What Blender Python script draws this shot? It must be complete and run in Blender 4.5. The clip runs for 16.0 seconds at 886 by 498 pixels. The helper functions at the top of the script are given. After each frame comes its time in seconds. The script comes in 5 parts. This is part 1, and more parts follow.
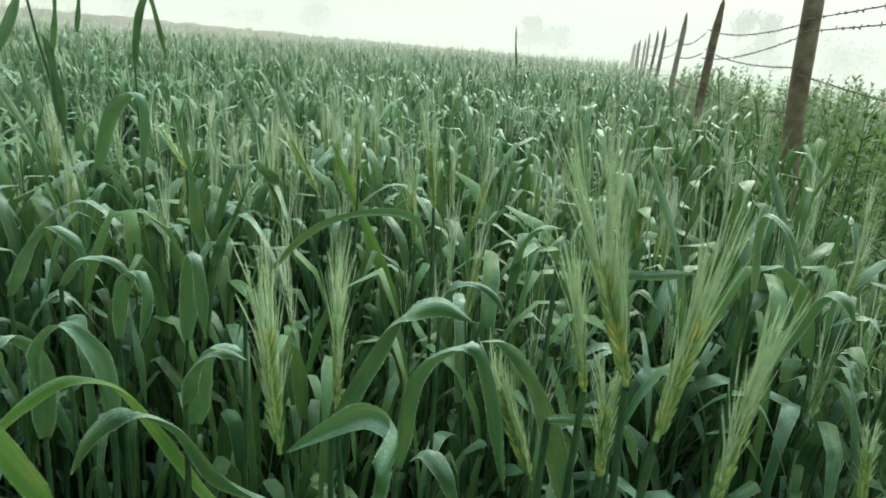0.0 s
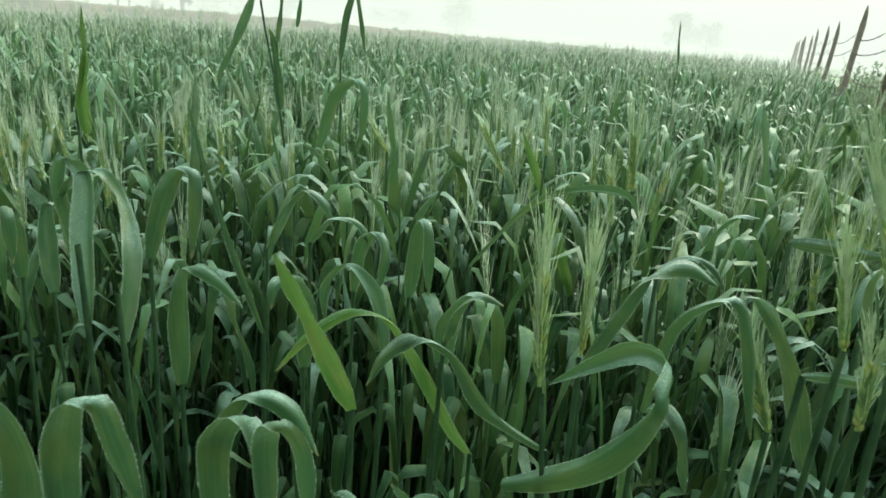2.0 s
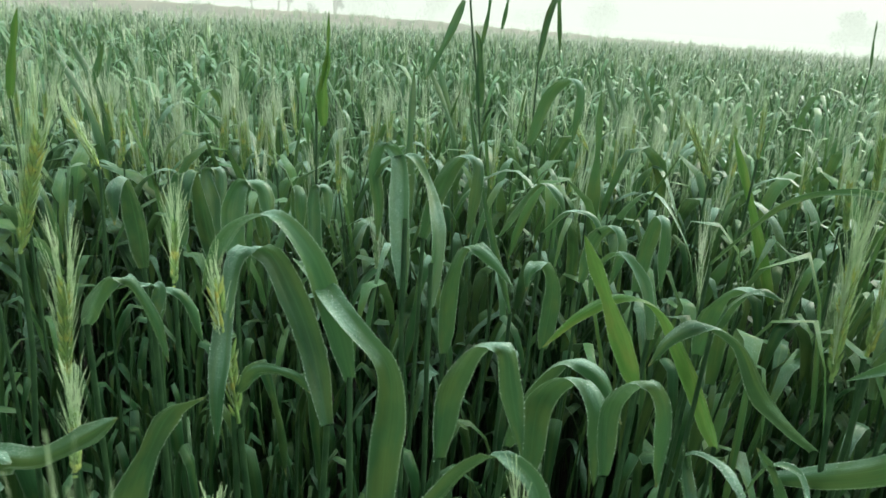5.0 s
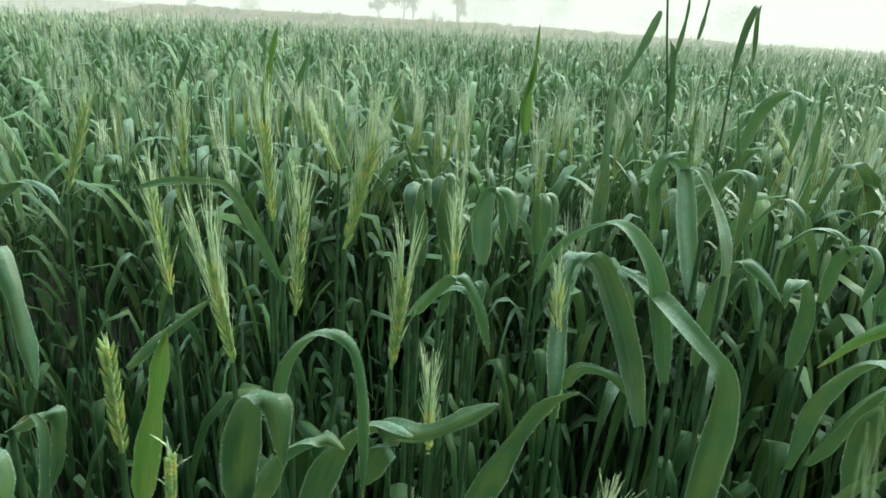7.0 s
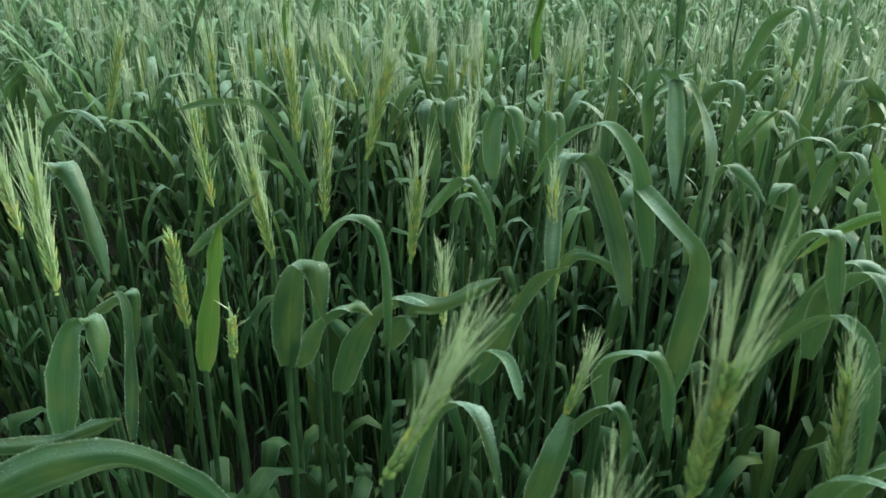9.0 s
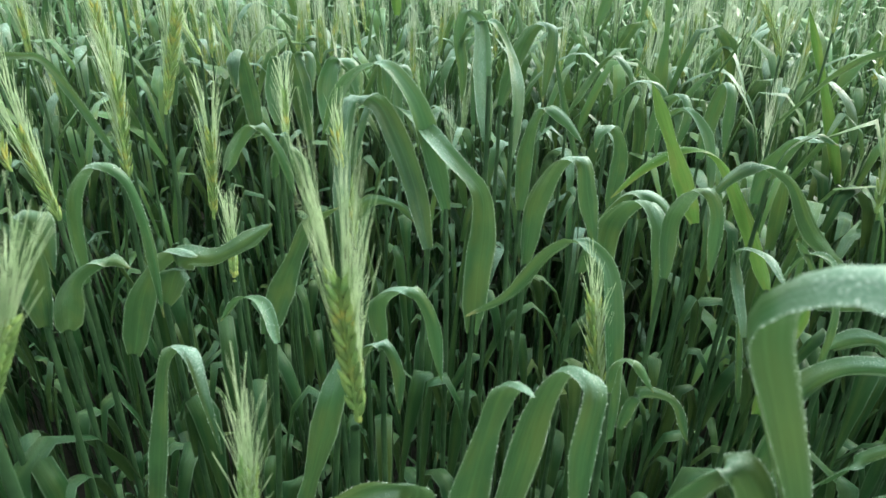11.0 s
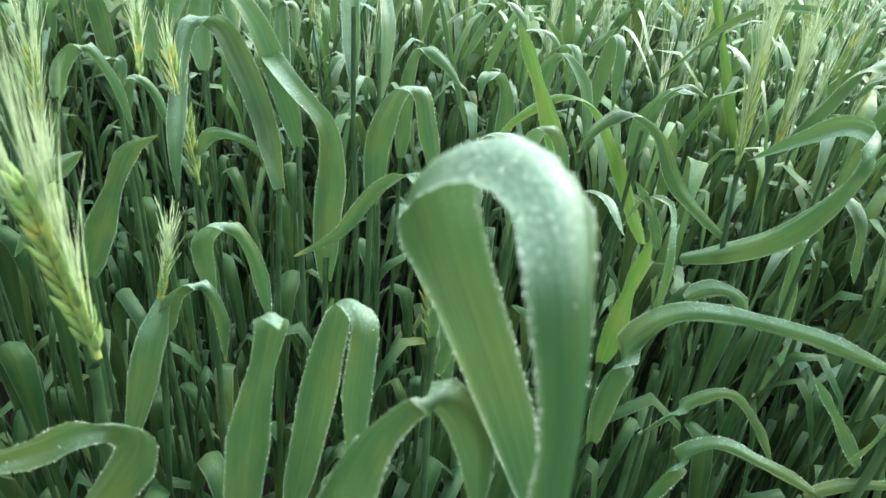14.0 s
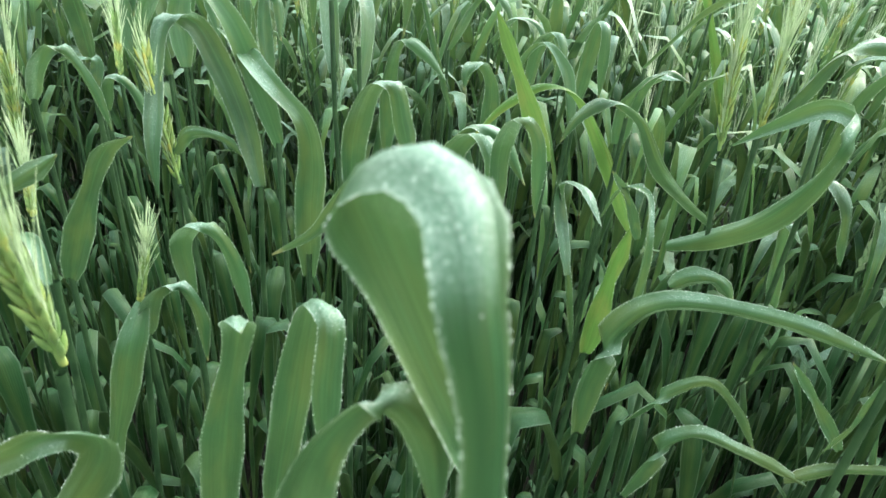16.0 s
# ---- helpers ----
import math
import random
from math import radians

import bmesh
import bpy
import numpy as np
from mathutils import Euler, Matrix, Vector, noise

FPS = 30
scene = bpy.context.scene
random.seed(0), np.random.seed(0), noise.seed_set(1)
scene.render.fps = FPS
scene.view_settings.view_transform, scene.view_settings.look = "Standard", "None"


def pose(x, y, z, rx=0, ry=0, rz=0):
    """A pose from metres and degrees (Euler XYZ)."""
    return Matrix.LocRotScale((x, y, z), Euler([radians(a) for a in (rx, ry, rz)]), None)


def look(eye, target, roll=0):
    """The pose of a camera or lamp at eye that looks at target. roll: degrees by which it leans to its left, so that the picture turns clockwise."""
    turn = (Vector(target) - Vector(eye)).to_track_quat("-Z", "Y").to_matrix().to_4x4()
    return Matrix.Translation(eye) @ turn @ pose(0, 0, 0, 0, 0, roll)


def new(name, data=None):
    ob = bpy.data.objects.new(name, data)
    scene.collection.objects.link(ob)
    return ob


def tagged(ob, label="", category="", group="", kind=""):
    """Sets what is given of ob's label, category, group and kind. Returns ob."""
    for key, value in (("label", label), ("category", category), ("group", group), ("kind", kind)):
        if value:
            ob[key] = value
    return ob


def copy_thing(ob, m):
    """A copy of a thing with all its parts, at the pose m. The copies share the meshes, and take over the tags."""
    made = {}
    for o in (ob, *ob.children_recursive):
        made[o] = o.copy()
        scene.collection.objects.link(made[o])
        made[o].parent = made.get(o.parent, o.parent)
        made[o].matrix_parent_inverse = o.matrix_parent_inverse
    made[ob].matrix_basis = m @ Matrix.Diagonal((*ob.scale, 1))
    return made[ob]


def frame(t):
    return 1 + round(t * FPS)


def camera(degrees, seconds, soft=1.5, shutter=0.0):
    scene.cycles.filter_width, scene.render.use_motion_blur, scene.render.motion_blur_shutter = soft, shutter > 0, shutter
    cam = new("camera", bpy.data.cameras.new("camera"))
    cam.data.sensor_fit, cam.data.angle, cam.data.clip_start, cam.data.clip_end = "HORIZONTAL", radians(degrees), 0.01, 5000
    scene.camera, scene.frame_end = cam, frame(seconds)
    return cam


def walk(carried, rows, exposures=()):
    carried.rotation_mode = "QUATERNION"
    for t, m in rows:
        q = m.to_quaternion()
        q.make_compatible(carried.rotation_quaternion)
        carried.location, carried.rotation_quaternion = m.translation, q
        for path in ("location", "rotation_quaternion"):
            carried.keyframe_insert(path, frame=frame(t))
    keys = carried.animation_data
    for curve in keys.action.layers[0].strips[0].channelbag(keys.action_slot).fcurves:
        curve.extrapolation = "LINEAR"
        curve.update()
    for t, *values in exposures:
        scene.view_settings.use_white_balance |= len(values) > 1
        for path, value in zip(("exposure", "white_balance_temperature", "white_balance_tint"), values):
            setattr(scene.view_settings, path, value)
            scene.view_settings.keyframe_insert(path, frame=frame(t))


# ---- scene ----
cam = camera(68.1, 16.0, 1.45, 0.25)
cam.data.dof.use_dof, cam.data.dof.focus_distance, cam.data.dof.aperture_fstop = True, 0.75, 22
PATH = [
    (0, (0.180, 0.059, 1.119), (0.187, 1.963, 0.509), 4.8),
    (0.5, (0.158, 0.038, 1.130), (0.066, 1.942, 0.524), 5.1),
    (1, (0.142, 0.022, 1.132), (-0.036, 1.925, 0.543), 3.9),
    (1.5, (0.122, 0.007, 1.116), (-0.160, 1.892, 0.510), 4.0),
    (2, (0.099, -0.010, 1.102), (-0.277, 1.846, 0.459), 4.4),
    (2.5, (0.080, -0.022, 1.098), (-0.357, 1.816, 0.441), 4.4),
    (3, (0.060, -0.035, 1.096), (-0.422, 1.788, 0.428), 4.3),
    (3.5, (0.041, -0.050, 1.098), (-0.517, 1.751, 0.433), 4.0),
    (5.8, (-0.053, -0.118, 1.091), (-0.922, 1.557, 0.427), 3.6),
    (6, (-0.070, -0.129, 1.094), (-0.980, 1.524, 0.432), 3.4),
    (6.5, (-0.102, -0.157, 1.097), (-1.090, 1.451, 0.435), 3.3),
    (7, (-0.121, -0.178, 1.093), (-1.154, 1.400, 0.427), 3.3),
    (7.5, (-0.132, -0.195, 1.095), (-1.201, 1.359, 0.429), 2.8),
    (8, (-0.135, -0.210, 1.097), (-1.226, 1.328, 0.433), 2.5),
    (8.5, (-0.120, -0.220, 1.087), (-1.197, 1.302, 0.363), 2.3),
    (9, (-0.075, -0.233, 1.090), (-1.111, 1.257, 0.249), 1.5),
    (9.5, (-0.039, -0.210, 1.092), (-1.029, 1.319, 0.267), 0.7),
    (11.8, (0.033, -0.171, 1.055), (-0.737, 1.404, 0.092), 3.2),
    (12, (0.036, -0.169, 1.052), (-0.718, 1.411, 0.086), 3.7),
    (12.5, (0.041, -0.162, 1.051), (-0.684, 1.426, 0.075), 3.8),
    (13, (0.049, -0.149, 1.052), (-0.642, 1.454, 0.076), 4.0),
    (13.5, (0.058, -0.139, 1.052), (-0.609, 1.474, 0.077), 4.3),
    (14, (0.066, -0.133, 1.049), (-0.574, 1.474, 0.046), 5.7),
    (14.5, (0.075, -0.128, 1.046), (-0.543, 1.476, 0.024), 5.8),
    (15, (0.083, -0.124, 1.046), (-0.516, 1.484, 0.020), 6.0),
    (15.5, (0.080, -0.127, 1.049), (-0.543, 1.467, 0.015), 5.5),
    (16, (0.076, -0.126, 1.052), (-0.554, 1.468, 0.021), 4.4),
]
walk(cam, [(t, look(eye, target, roll)) for t, eye, target, roll in PATH],
     [(0, -0.06, 6560, 4), (8, 0.03, 6560, 4), (9.5, -0.06, 6560, 4), (12, 0.97, 6520, 16), (16, 1.02, 6520, 16)])

# ---- world, sun and exposure ----
world = bpy.data.worlds.new("misty_sky")
scene.world = world
world.use_nodes = True
wn, wl = world.node_tree.nodes, world.node_tree.links
sky = wn.new("ShaderNodeTexSky")
sky.sky_type = "NISHITA"
sky.sun_disc = False
sky.sun_elevation = radians(38)
sky.sun_rotation = radians(20)
sky.air_density, sky.dust_density, sky.ozone_density = 1.0, 6.0, 1.0
wmix = wn.new("ShaderNodeMixRGB")
wmix.inputs[0].default_value = 0.8
wmix.inputs[2].default_value = (8.6, 10.2, 9.0, 1)
wl.new(sky.outputs[0], wmix.inputs[1])
# an overcast sky is nearly three times brighter overhead than at the horizon
wco = wn.new("ShaderNodeTexCoord")
wsep = wn.new("ShaderNodeSeparateXYZ")
wl.new(wco.outputs["Generated"], wsep.inputs[0])
wrise = wn.new("ShaderNodeMapRange")
wl.new(wsep.outputs[2], wrise.inputs[0])
wrise.inputs[1].default_value, wrise.inputs[2].default_value = 0.0, 1.0
wrise.inputs[3].default_value, wrise.inputs[4].default_value = 0.9, 2.6
wmul = wn.new("ShaderNodeMixRGB")
wmul.blend_type, wmul.inputs[0].default_value = "MULTIPLY", 1.0
wl.new(wmix.outputs[0], wmul.inputs[1])
# and mist glows towards the sun, which stands ahead
wsun = wn.new("ShaderNodeVectorMath")
wsun.operation = "DOT_PRODUCT"
wl.new(wco.outputs["Generated"], wsun.inputs[0])
wsun.inputs[1].default_value = (0.29, 0.73, 0.62)
wglow = wn.new("ShaderNodeMapRange")
wl.new(wsun.outputs["Value"], wglow.inputs[0])
wglow.inputs[1].default_value, wglow.inputs[2].default_value = -1.0, 1.0
wglow.inputs[3].default_value, wglow.inputs[4].default_value = 0.14, 1.55
wboth = wn.new("ShaderNodeMath")
wboth.operation = "MULTIPLY"
wl.new(wrise.outputs[0], wboth.inputs[0])
wl.new(wglow.outputs[0], wboth.inputs[1])
wl.new(wboth.outputs[0], wmul.inputs[2])
wl.new(wmul.outputs[0], wn["Background"].inputs["Color"])
wn["Background"].inputs["Strength"].default_value = 0.088

sun_data = bpy.data.lights.new("sun", "SUN")
sun_data.energy, sun_data.angle, sun_data.color = 1.8, radians(20), (1.0, 0.96, 0.88)
sun = new("sun", sun_data)
sun.matrix_world = look((0, 0, 30), (-6, -15, 17.4))


# ---- materials ----
def principled(name):
    m = bpy.data.materials.new(name)
    m.use_nodes = True
    return m, m.node_tree.nodes, m.node_tree.links, m.node_tree.nodes["Principled BSDF"]


def ramp(nodes, stops):
    r = nodes.new("ShaderNodeValToRGB")
    while len(r.color_ramp.elements) < len(stops):
        r.color_ramp.elements.new(0.5)
    for e, (p, c) in zip(r.color_ramp.elements, stops):
        e.position, e.color = p, (*c, 1)
    return r


def tex_noise(nodes, links, scale, detail=4.0, coord=None):
    n = nodes.new("ShaderNodeTexNoise")
    n.inputs["Scale"].default_value, n.inputs["Detail"].default_value = scale, detail
    if coord is not None:
        links.new(coord, n.inputs["Vector"])
    return n


def mix(nodes, links, a, b, fac, mode="MIX"):
    x = nodes.new("ShaderNodeMixRGB")
    x.blend_type = mode
    for sock, v in ((x.inputs[1], a), (x.inputs[2], b), (x.inputs[0], fac)):
        if isinstance(v, (int, float)):
            sock.default_value = v
        elif isinstance(v, tuple):
            sock.default_value = (*v, 1)
        else:
            links.new(v, sock)
    return x.outputs[0]


def leaf_material(name, dark, light, dew, translucent, island=False, dull=0.42, lying=0.5, gloss=0.2, yellow=0.6):
    """Waxy blue-green blade: fine lengthwise veins, a pale midrib, patches of dew with painted highlights."""
    m, n, l, p = principled(name)
    out = n["Material Output"]
    geo = n.new("ShaderNodeNewGeometry")
    uv = n.new("ShaderNodeUVMap")
    uv.uv_map = "UVMap"
    if island:
        rnd = geo.outputs["Random Per Island"]
    else:
        rnd = n.new("ShaderNodeObjectInfo").outputs["Random"]
    base = mix(n, l, dark, light, rnd)
    patch = tex_noise(n, l, 26.0, 5.0, geo.outputs["Position"])
    pr = ramp(n, [(0.35, (0, 0, 0)), (0.7, (1, 1, 1))])
    l.new(patch.outputs["Fac"], pr.inputs[0])
    base = mix(n, l, base, tuple(1.15 * c for c in light), mix(n, l, (0, 0, 0), (0.5, 0.5, 0.5), pr.outputs[0]))
    age = tex_noise(n, l, 9.0, 3.0, geo.outputs["Position"])
    ar = ramp(n, [(0.56, (0, 0, 0)), (0.78, (0.4, 0.4, 0.4))])
    l.new(age.outputs["Fac"], ar.inputs[0])
    base = mix(n, l, base, (0.16, 0.19, 0.05), ar.outputs[0])
    sep = n.new("ShaderNodeSeparateXYZ")
    l.new(uv.outputs[0], sep.inputs[0])
    wave = n.new("ShaderNodeMath")
    wave.operation = "MULTIPLY"
    l.new(sep.outputs[0], wave.inputs[0])
    wave.inputs[1].default_value = 85.0
    sn = n.new("ShaderNodeMath")
    sn.operation = "SINE"
    l.new(wave.outputs[0], sn.inputs[0])
    vein = n.new("ShaderNodeMapRange")
    l.new(sn.outputs[0], vein.inputs[0])
    vein.inputs[1].default_value, vein.inputs[2].default_value = -1, 1
    vein.inputs[3].default_value, vein.inputs[4].default_value = 0.965, 1.02
    base = mix(n, l, base, vein.outputs[0], 1.0, "MULTIPLY")
    off = n.new("ShaderNodeMath")
    off.operation = "SUBTRACT"
    l.new(sep.outputs[0], off.inputs[0])
    off.inputs[1].default_value = 0.5
    ab = n.new("ShaderNodeMath")
    ab.operation = "ABSOLUTE"
    l.new(off.outputs[0], ab.inputs[0])
    rib = n.new("ShaderNodeMapRange")
    l.new(ab.outputs[0], rib.inputs[0])
    rib.inputs[1].default_value, rib.inputs[2].default_value = 0.012, 0.045
    rib.inputs[3].default_value, rib.inputs[4].default_value = 0.32, 0.0
    base = mix(n, l, base, tuple(1.5 * c for c in light), rib.outputs[0])
    # groove beside the midrib: its shade is a darker line in the colour
    groove_shade = n.new("ShaderNodeMapRange")
    l.new(sep.outputs[0], groove_shade.inputs[0])
    groove_shade.interpolation_type = "SMOOTHSTEP"
    groove_shade.inputs[1].default_value, groove_shade.inputs[2].default_value = 0.44, 0.56
    step = ramp(n, [(0.0, (1, 1, 1)), (0.35, (0.74, 0.76, 0.74)), (0.5, (1.0, 1.0, 1.0)), (1.0, (1, 1, 1))])
    l.new(groove_shade.outputs[0], step.inputs[0])
    base = mix(n, l, base, step.outputs[0], 1.0, "MULTIPLY")
    # lengthwise streaks, and tips that turn yellow and dry
    along = n.new("ShaderNodeMapping")
    along.inputs["Scale"].default_value = (15.0, 3.0, 1.0)
    l.new(uv.outputs[0], along.inputs["Vector"])
    shift = n.new("ShaderNodeCombineXYZ")
    span = n.new("ShaderNodeMath")
    span.operation = "MULTIPLY"
    l.new(rnd, span.inputs[0])
    span.inputs[1].default_value = 300.0
    l.new(span.outputs[0], shift.inputs[1])
    l.new(shift.outputs[0], along.inputs["Location"])
    streak = tex_noise(n, l, 1.0, 3.0, along.outputs[0])
    sr = ramp(n, [(0.3, (0.82, 0.84, 0.84)), (0.7, (1.15, 1.12, 1.08))])
    l.new(streak.outputs["Fac"], sr.inputs[0])
    base = mix(n, l, base, sr.outputs[0], 1.0, "MULTIPLY")
    zone_at = n.new("ShaderNodeMapping")
    zone_at.inputs["Scale"].default_value = (1.4, 3.6, 1.0)
    l.new(uv.outputs[0], zone_at.inputs["Vector"])
    l.new(shift.outputs[0], zone_at.inputs["Location"])
    zone = tex_noise(n, l, 1.0, 4.0, zone_at.outputs[0])
    zr = ramp(n, [(0.47, (0, 0, 0)), (0.66, (yellow, yellow, yellow))])
    l.new(zone.outputs["Fac"], zr.inputs[0])
    base = mix(n, l, base, (0.175, 0.205, 0.048), zr.outputs[0])
    tipness = n.new("ShaderNodeMath")
    tipness.operation = "MULTIPLY_ADD"
    l.new(patch.outputs["Fac"], tipness.inputs[0])
    tipness.inputs[1].default_value = 0.22
    l.new(sep.outputs[1], tipness.inputs[2])
    tr_ = ramp(n, [(0.97, (0, 0, 0)), (1.0, (0.75, 0.75, 0.75))])
    half = n.new("ShaderNodeMath")
    half.operation = "MULTIPLY"
    l.new(tipness.outputs[0], half.inputs[0])
    half.inputs[1].default_value = 0.90
    l.new(half.outputs[0], tr_.inputs[0])
    base = mix(n, l, base, (0.27, 0.25, 0.10), tr_.outputs[0])
    # dew: tiny beads in drifts, the sky they catch painted as pale colour
    vor = n.new("ShaderNodeTexVoronoi")
    vor.inputs["Scale"].default_value = 1500.0
    l.new(geo.outputs["Position"], vor.inputs["Vector"])
    bead = ramp(n, [(0.05, (1, 1, 1)), (0.5, (0, 0, 0))])
    l.new(vor.outputs["Distance"], bead.inputs[0])
    drift = tex_noise(n, l, 34.0, 3.0, geo.outputs["Position"])
    dr = ramp(n, [(0.38, (0.12, 0.12, 0.12)), (0.6, (1, 1, 1))])
    l.new(drift.outputs["Fac"], dr.inputs[0])
    # dew settles where the blade lies flat; this mask also paints highlights on bends
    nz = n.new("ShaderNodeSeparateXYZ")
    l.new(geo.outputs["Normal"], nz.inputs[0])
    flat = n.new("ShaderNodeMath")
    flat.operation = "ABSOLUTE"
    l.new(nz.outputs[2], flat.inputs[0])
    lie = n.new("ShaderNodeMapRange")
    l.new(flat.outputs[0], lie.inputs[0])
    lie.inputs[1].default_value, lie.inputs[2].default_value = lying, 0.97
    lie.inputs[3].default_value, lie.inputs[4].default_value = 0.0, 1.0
    dew_highlight = mix(n, l, dr.outputs[0], lie.outputs[0], 1.0, "MULTIPLY")
    beads = mix(n, l, bead.outputs[0], dew_highlight, 1.0, "MULTIPLY")
    rim = n.new("ShaderNodeMapRange")
    l.new(ab.outputs[0], rim.inputs[0])
    rim.inputs[1].default_value, rim.inputs[2].default_value = 0.43, 0.48
    beads = mix(n, l, beads, mix(n, l, bead.outputs[0], rim.outputs[0], 1.0, "MULTIPLY"), 1.0, "ADD")
    # and larger drops here and there, most along the rim, whitened for sparkle
    big = n.new("ShaderNodeTexVoronoi")
    big.inputs["Scale"].default_value = 780.0
    l.new(geo.outputs["Position"], big.inputs["Vector"])
    core = ramp(n, [(0.22, (1, 1, 1)), (0.34, (0, 0, 0))])
    l.new(big.outputs["Distance"], core.inputs[0])
    pick = n.new("ShaderNodeSeparateXYZ")
    l.new(big.outputs["Color"], pick.inputs[0])
    some = ramp(n, [(0.62, (0, 0, 0)), (0.66, (1, 1, 1))])
    l.new(pick.outputs[0], some.inputs[0])
    where = mix(n, l, mix(n, l, dew_highlight, rim.outputs[0], 1.0, "ADD"), some.outputs[0], 1.0, "MULTIPLY")
    beads = mix(n, l, beads, mix(n, l, core.outputs[0], where, 1.0, "MULTIPLY"), 1.0, "ADD")
    amount = mix(n, l, (0, 0, 0), (dew, dew, dew), beads)
    dew_sheen = mix(n, l, (0, 0, 0), (dew, dew, dew), dew_highlight)
    # pale film on upward faces: dew and sky highlight in the base colour
    base = mix(n, l, base, (0.165, 0.300, 0.240), dew_sheen)
    # pale rim line: dew and an edge highlight in the colour
    base = mix(n, l, base, (0.42, 0.54, 0.42), mix(n, l, (0, 0, 0), (0.10, 0.10, 0.10), rim.outputs[0]))
    base = mix(n, l, base, (0.52, 0.62, 0.57), amount)
    l.new(base, p.inputs["Base Color"])
    p.inputs["Specular IOR Level"].default_value = gloss
    rough = n.new("ShaderNodeMapRange")
    l.new(dr.outputs[0], rough.inputs[0])
    rough.inputs[3].default_value, rough.inputs[4].default_value = dull, dull - 0.12
    l.new(rough.outputs[0], p.inputs["Roughness"])
    bump = n.new("ShaderNodeBump")
    bump.inputs["Strength"].default_value, bump.inputs["Distance"].default_value = 0.5, 0.0006
    l.new(mix(n, l, beads, sn.outputs[0], 0.09), bump.inputs["Height"])
    l.new(bump.outputs[0], p.inputs["Normal"])
    tr = n.new("ShaderNodeBsdfTranslucent")
    l.new(mix(n, l, base, (0.22, 0.40, 0.13), 0.35), tr.inputs["Color"])
    ms = n.new("ShaderNodeMixShader")
    ms.inputs[0].default_value = translucent
    l.new(p.outputs[0], ms.inputs[1])
    l.new(tr.outputs[0], ms.inputs[2])
    l.new(ms.outputs[0], out.inputs["Surface"])
    return m


def plain_material(name, stops, scale, rough=0.6, bump_d=0.002, detail=6.0, bump_scale=None, rnd=0.0):
    m, n, l, p = principled(name)
    co = n.new("ShaderNodeTexCoord").outputs["Object"]
    t = tex_noise(n, l, scale, detail, co)
    r = ramp(n, stops)
    l.new(t.outputs["Fac"], r.inputs[0])
    colour = r.outputs[0]
    if rnd:
        oi = n.new("ShaderNodeNewGeometry").outputs["Random Per Island"]
        colour = mix(n, l, colour, mix(n, l, (1 - rnd, 1 - rnd, 1 - rnd), (1 + rnd, 1 + rnd, 1 + rnd), oi), 1.0, "MULTIPLY")
    l.new(colour, p.inputs["Base Color"])
    p.inputs["Roughness"].default_value = rough
    t2 = tex_noise(n, l, bump_scale or scale * 4, 6.0, co)
    b = n.new("ShaderNodeBump")
    b.inputs["Strength"].default_value, b.inputs["Distance"].default_value = 0.6, bump_d
    l.new(t2.outputs["Fac"], b.inputs["Height"])
    l.new(b.outputs[0], p.inputs["Normal"])
    return m


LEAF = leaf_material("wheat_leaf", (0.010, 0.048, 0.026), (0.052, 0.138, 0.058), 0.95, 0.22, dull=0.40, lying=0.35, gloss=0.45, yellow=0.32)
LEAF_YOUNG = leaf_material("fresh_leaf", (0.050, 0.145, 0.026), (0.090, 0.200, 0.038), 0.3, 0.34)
# shaded copy of the leaf: the canopy's gloom is in its dark colour
LEAF_SHADED = leaf_material("shaded_leaf_mass", (0.006, 0.028, 0.012), (0.020, 0.065, 0.024), 0.10, 0.10, True, 0.46, 0.6, 0.12, 0.15)
# lit copy for the open upper leaves: lighter base colour, some dew
LEAF_TOP = leaf_material("dewy_lit_leaf_mass", (0.010, 0.046, 0.019), (0.082, 0.182, 0.064), 0.35, 0.18, True, 0.42, 0.45, 0.2, 0.4)
# far leaves: dew plus the paling of haze, both in the base colour
LEAF_FAR = leaf_material("dew_haze_leaf_mass", (0.012, 0.056, 0.026), (0.125, 0.262, 0.118), 0.5, 0.18, True, 0.42, 0.2, 0.3, 0.3)
STEM = plain_material("wheat_stem", [(0.3, (0.016, 0.050, 0.022)), (0.7, (0.052, 0.108, 0.046))], 60, 0.45, 0.0005)
EAR = plain_material("wheat_ear", [(0.3, (0.14, 0.26, 0.09)), (0.52, (0.25, 0.36, 0.12)), (0.68, (0.46, 0.44, 0.12))], 90, 0.55, 0.001, rnd=0.25)
EAR_MASS = plain_material("wheat_ear_mass", [(0.3, (0.20, 0.32, 0.16)), (0.7, (0.34, 0.45, 0.25))], 60, 0.6, 0.001, rnd=0.2)
AWN = plain_material("dewy_awn", [(0.3, (0.46, 0.58, 0.40)), (0.7, (0.74, 0.80, 0.66))], 120, 0.4, 0.0003)
AWN_NEAR = plain_material("green_awn", [(0.3, (0.37, 0.52, 0.29)), (0.7, (0.62, 0.73, 0.50))], 120, 0.4, 0.0003)
# white base colour stands in for the sparkle of clear drops
DEW = plain_material("dew_drop", [(0.3, (0.62, 0.74, 0.68)), (0.7, (0.80, 0.88, 0.84))], 200, 0.12, 0.0)
DEW.node_tree.nodes["Principled BSDF"].inputs["Specular IOR Level"].default_value = 0.8
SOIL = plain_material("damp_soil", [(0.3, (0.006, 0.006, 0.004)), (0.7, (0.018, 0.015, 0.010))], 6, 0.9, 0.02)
# far grass, a paler colour than the rough grass by the fence
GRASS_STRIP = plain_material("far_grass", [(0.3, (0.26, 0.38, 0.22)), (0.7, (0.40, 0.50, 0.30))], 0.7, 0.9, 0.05)
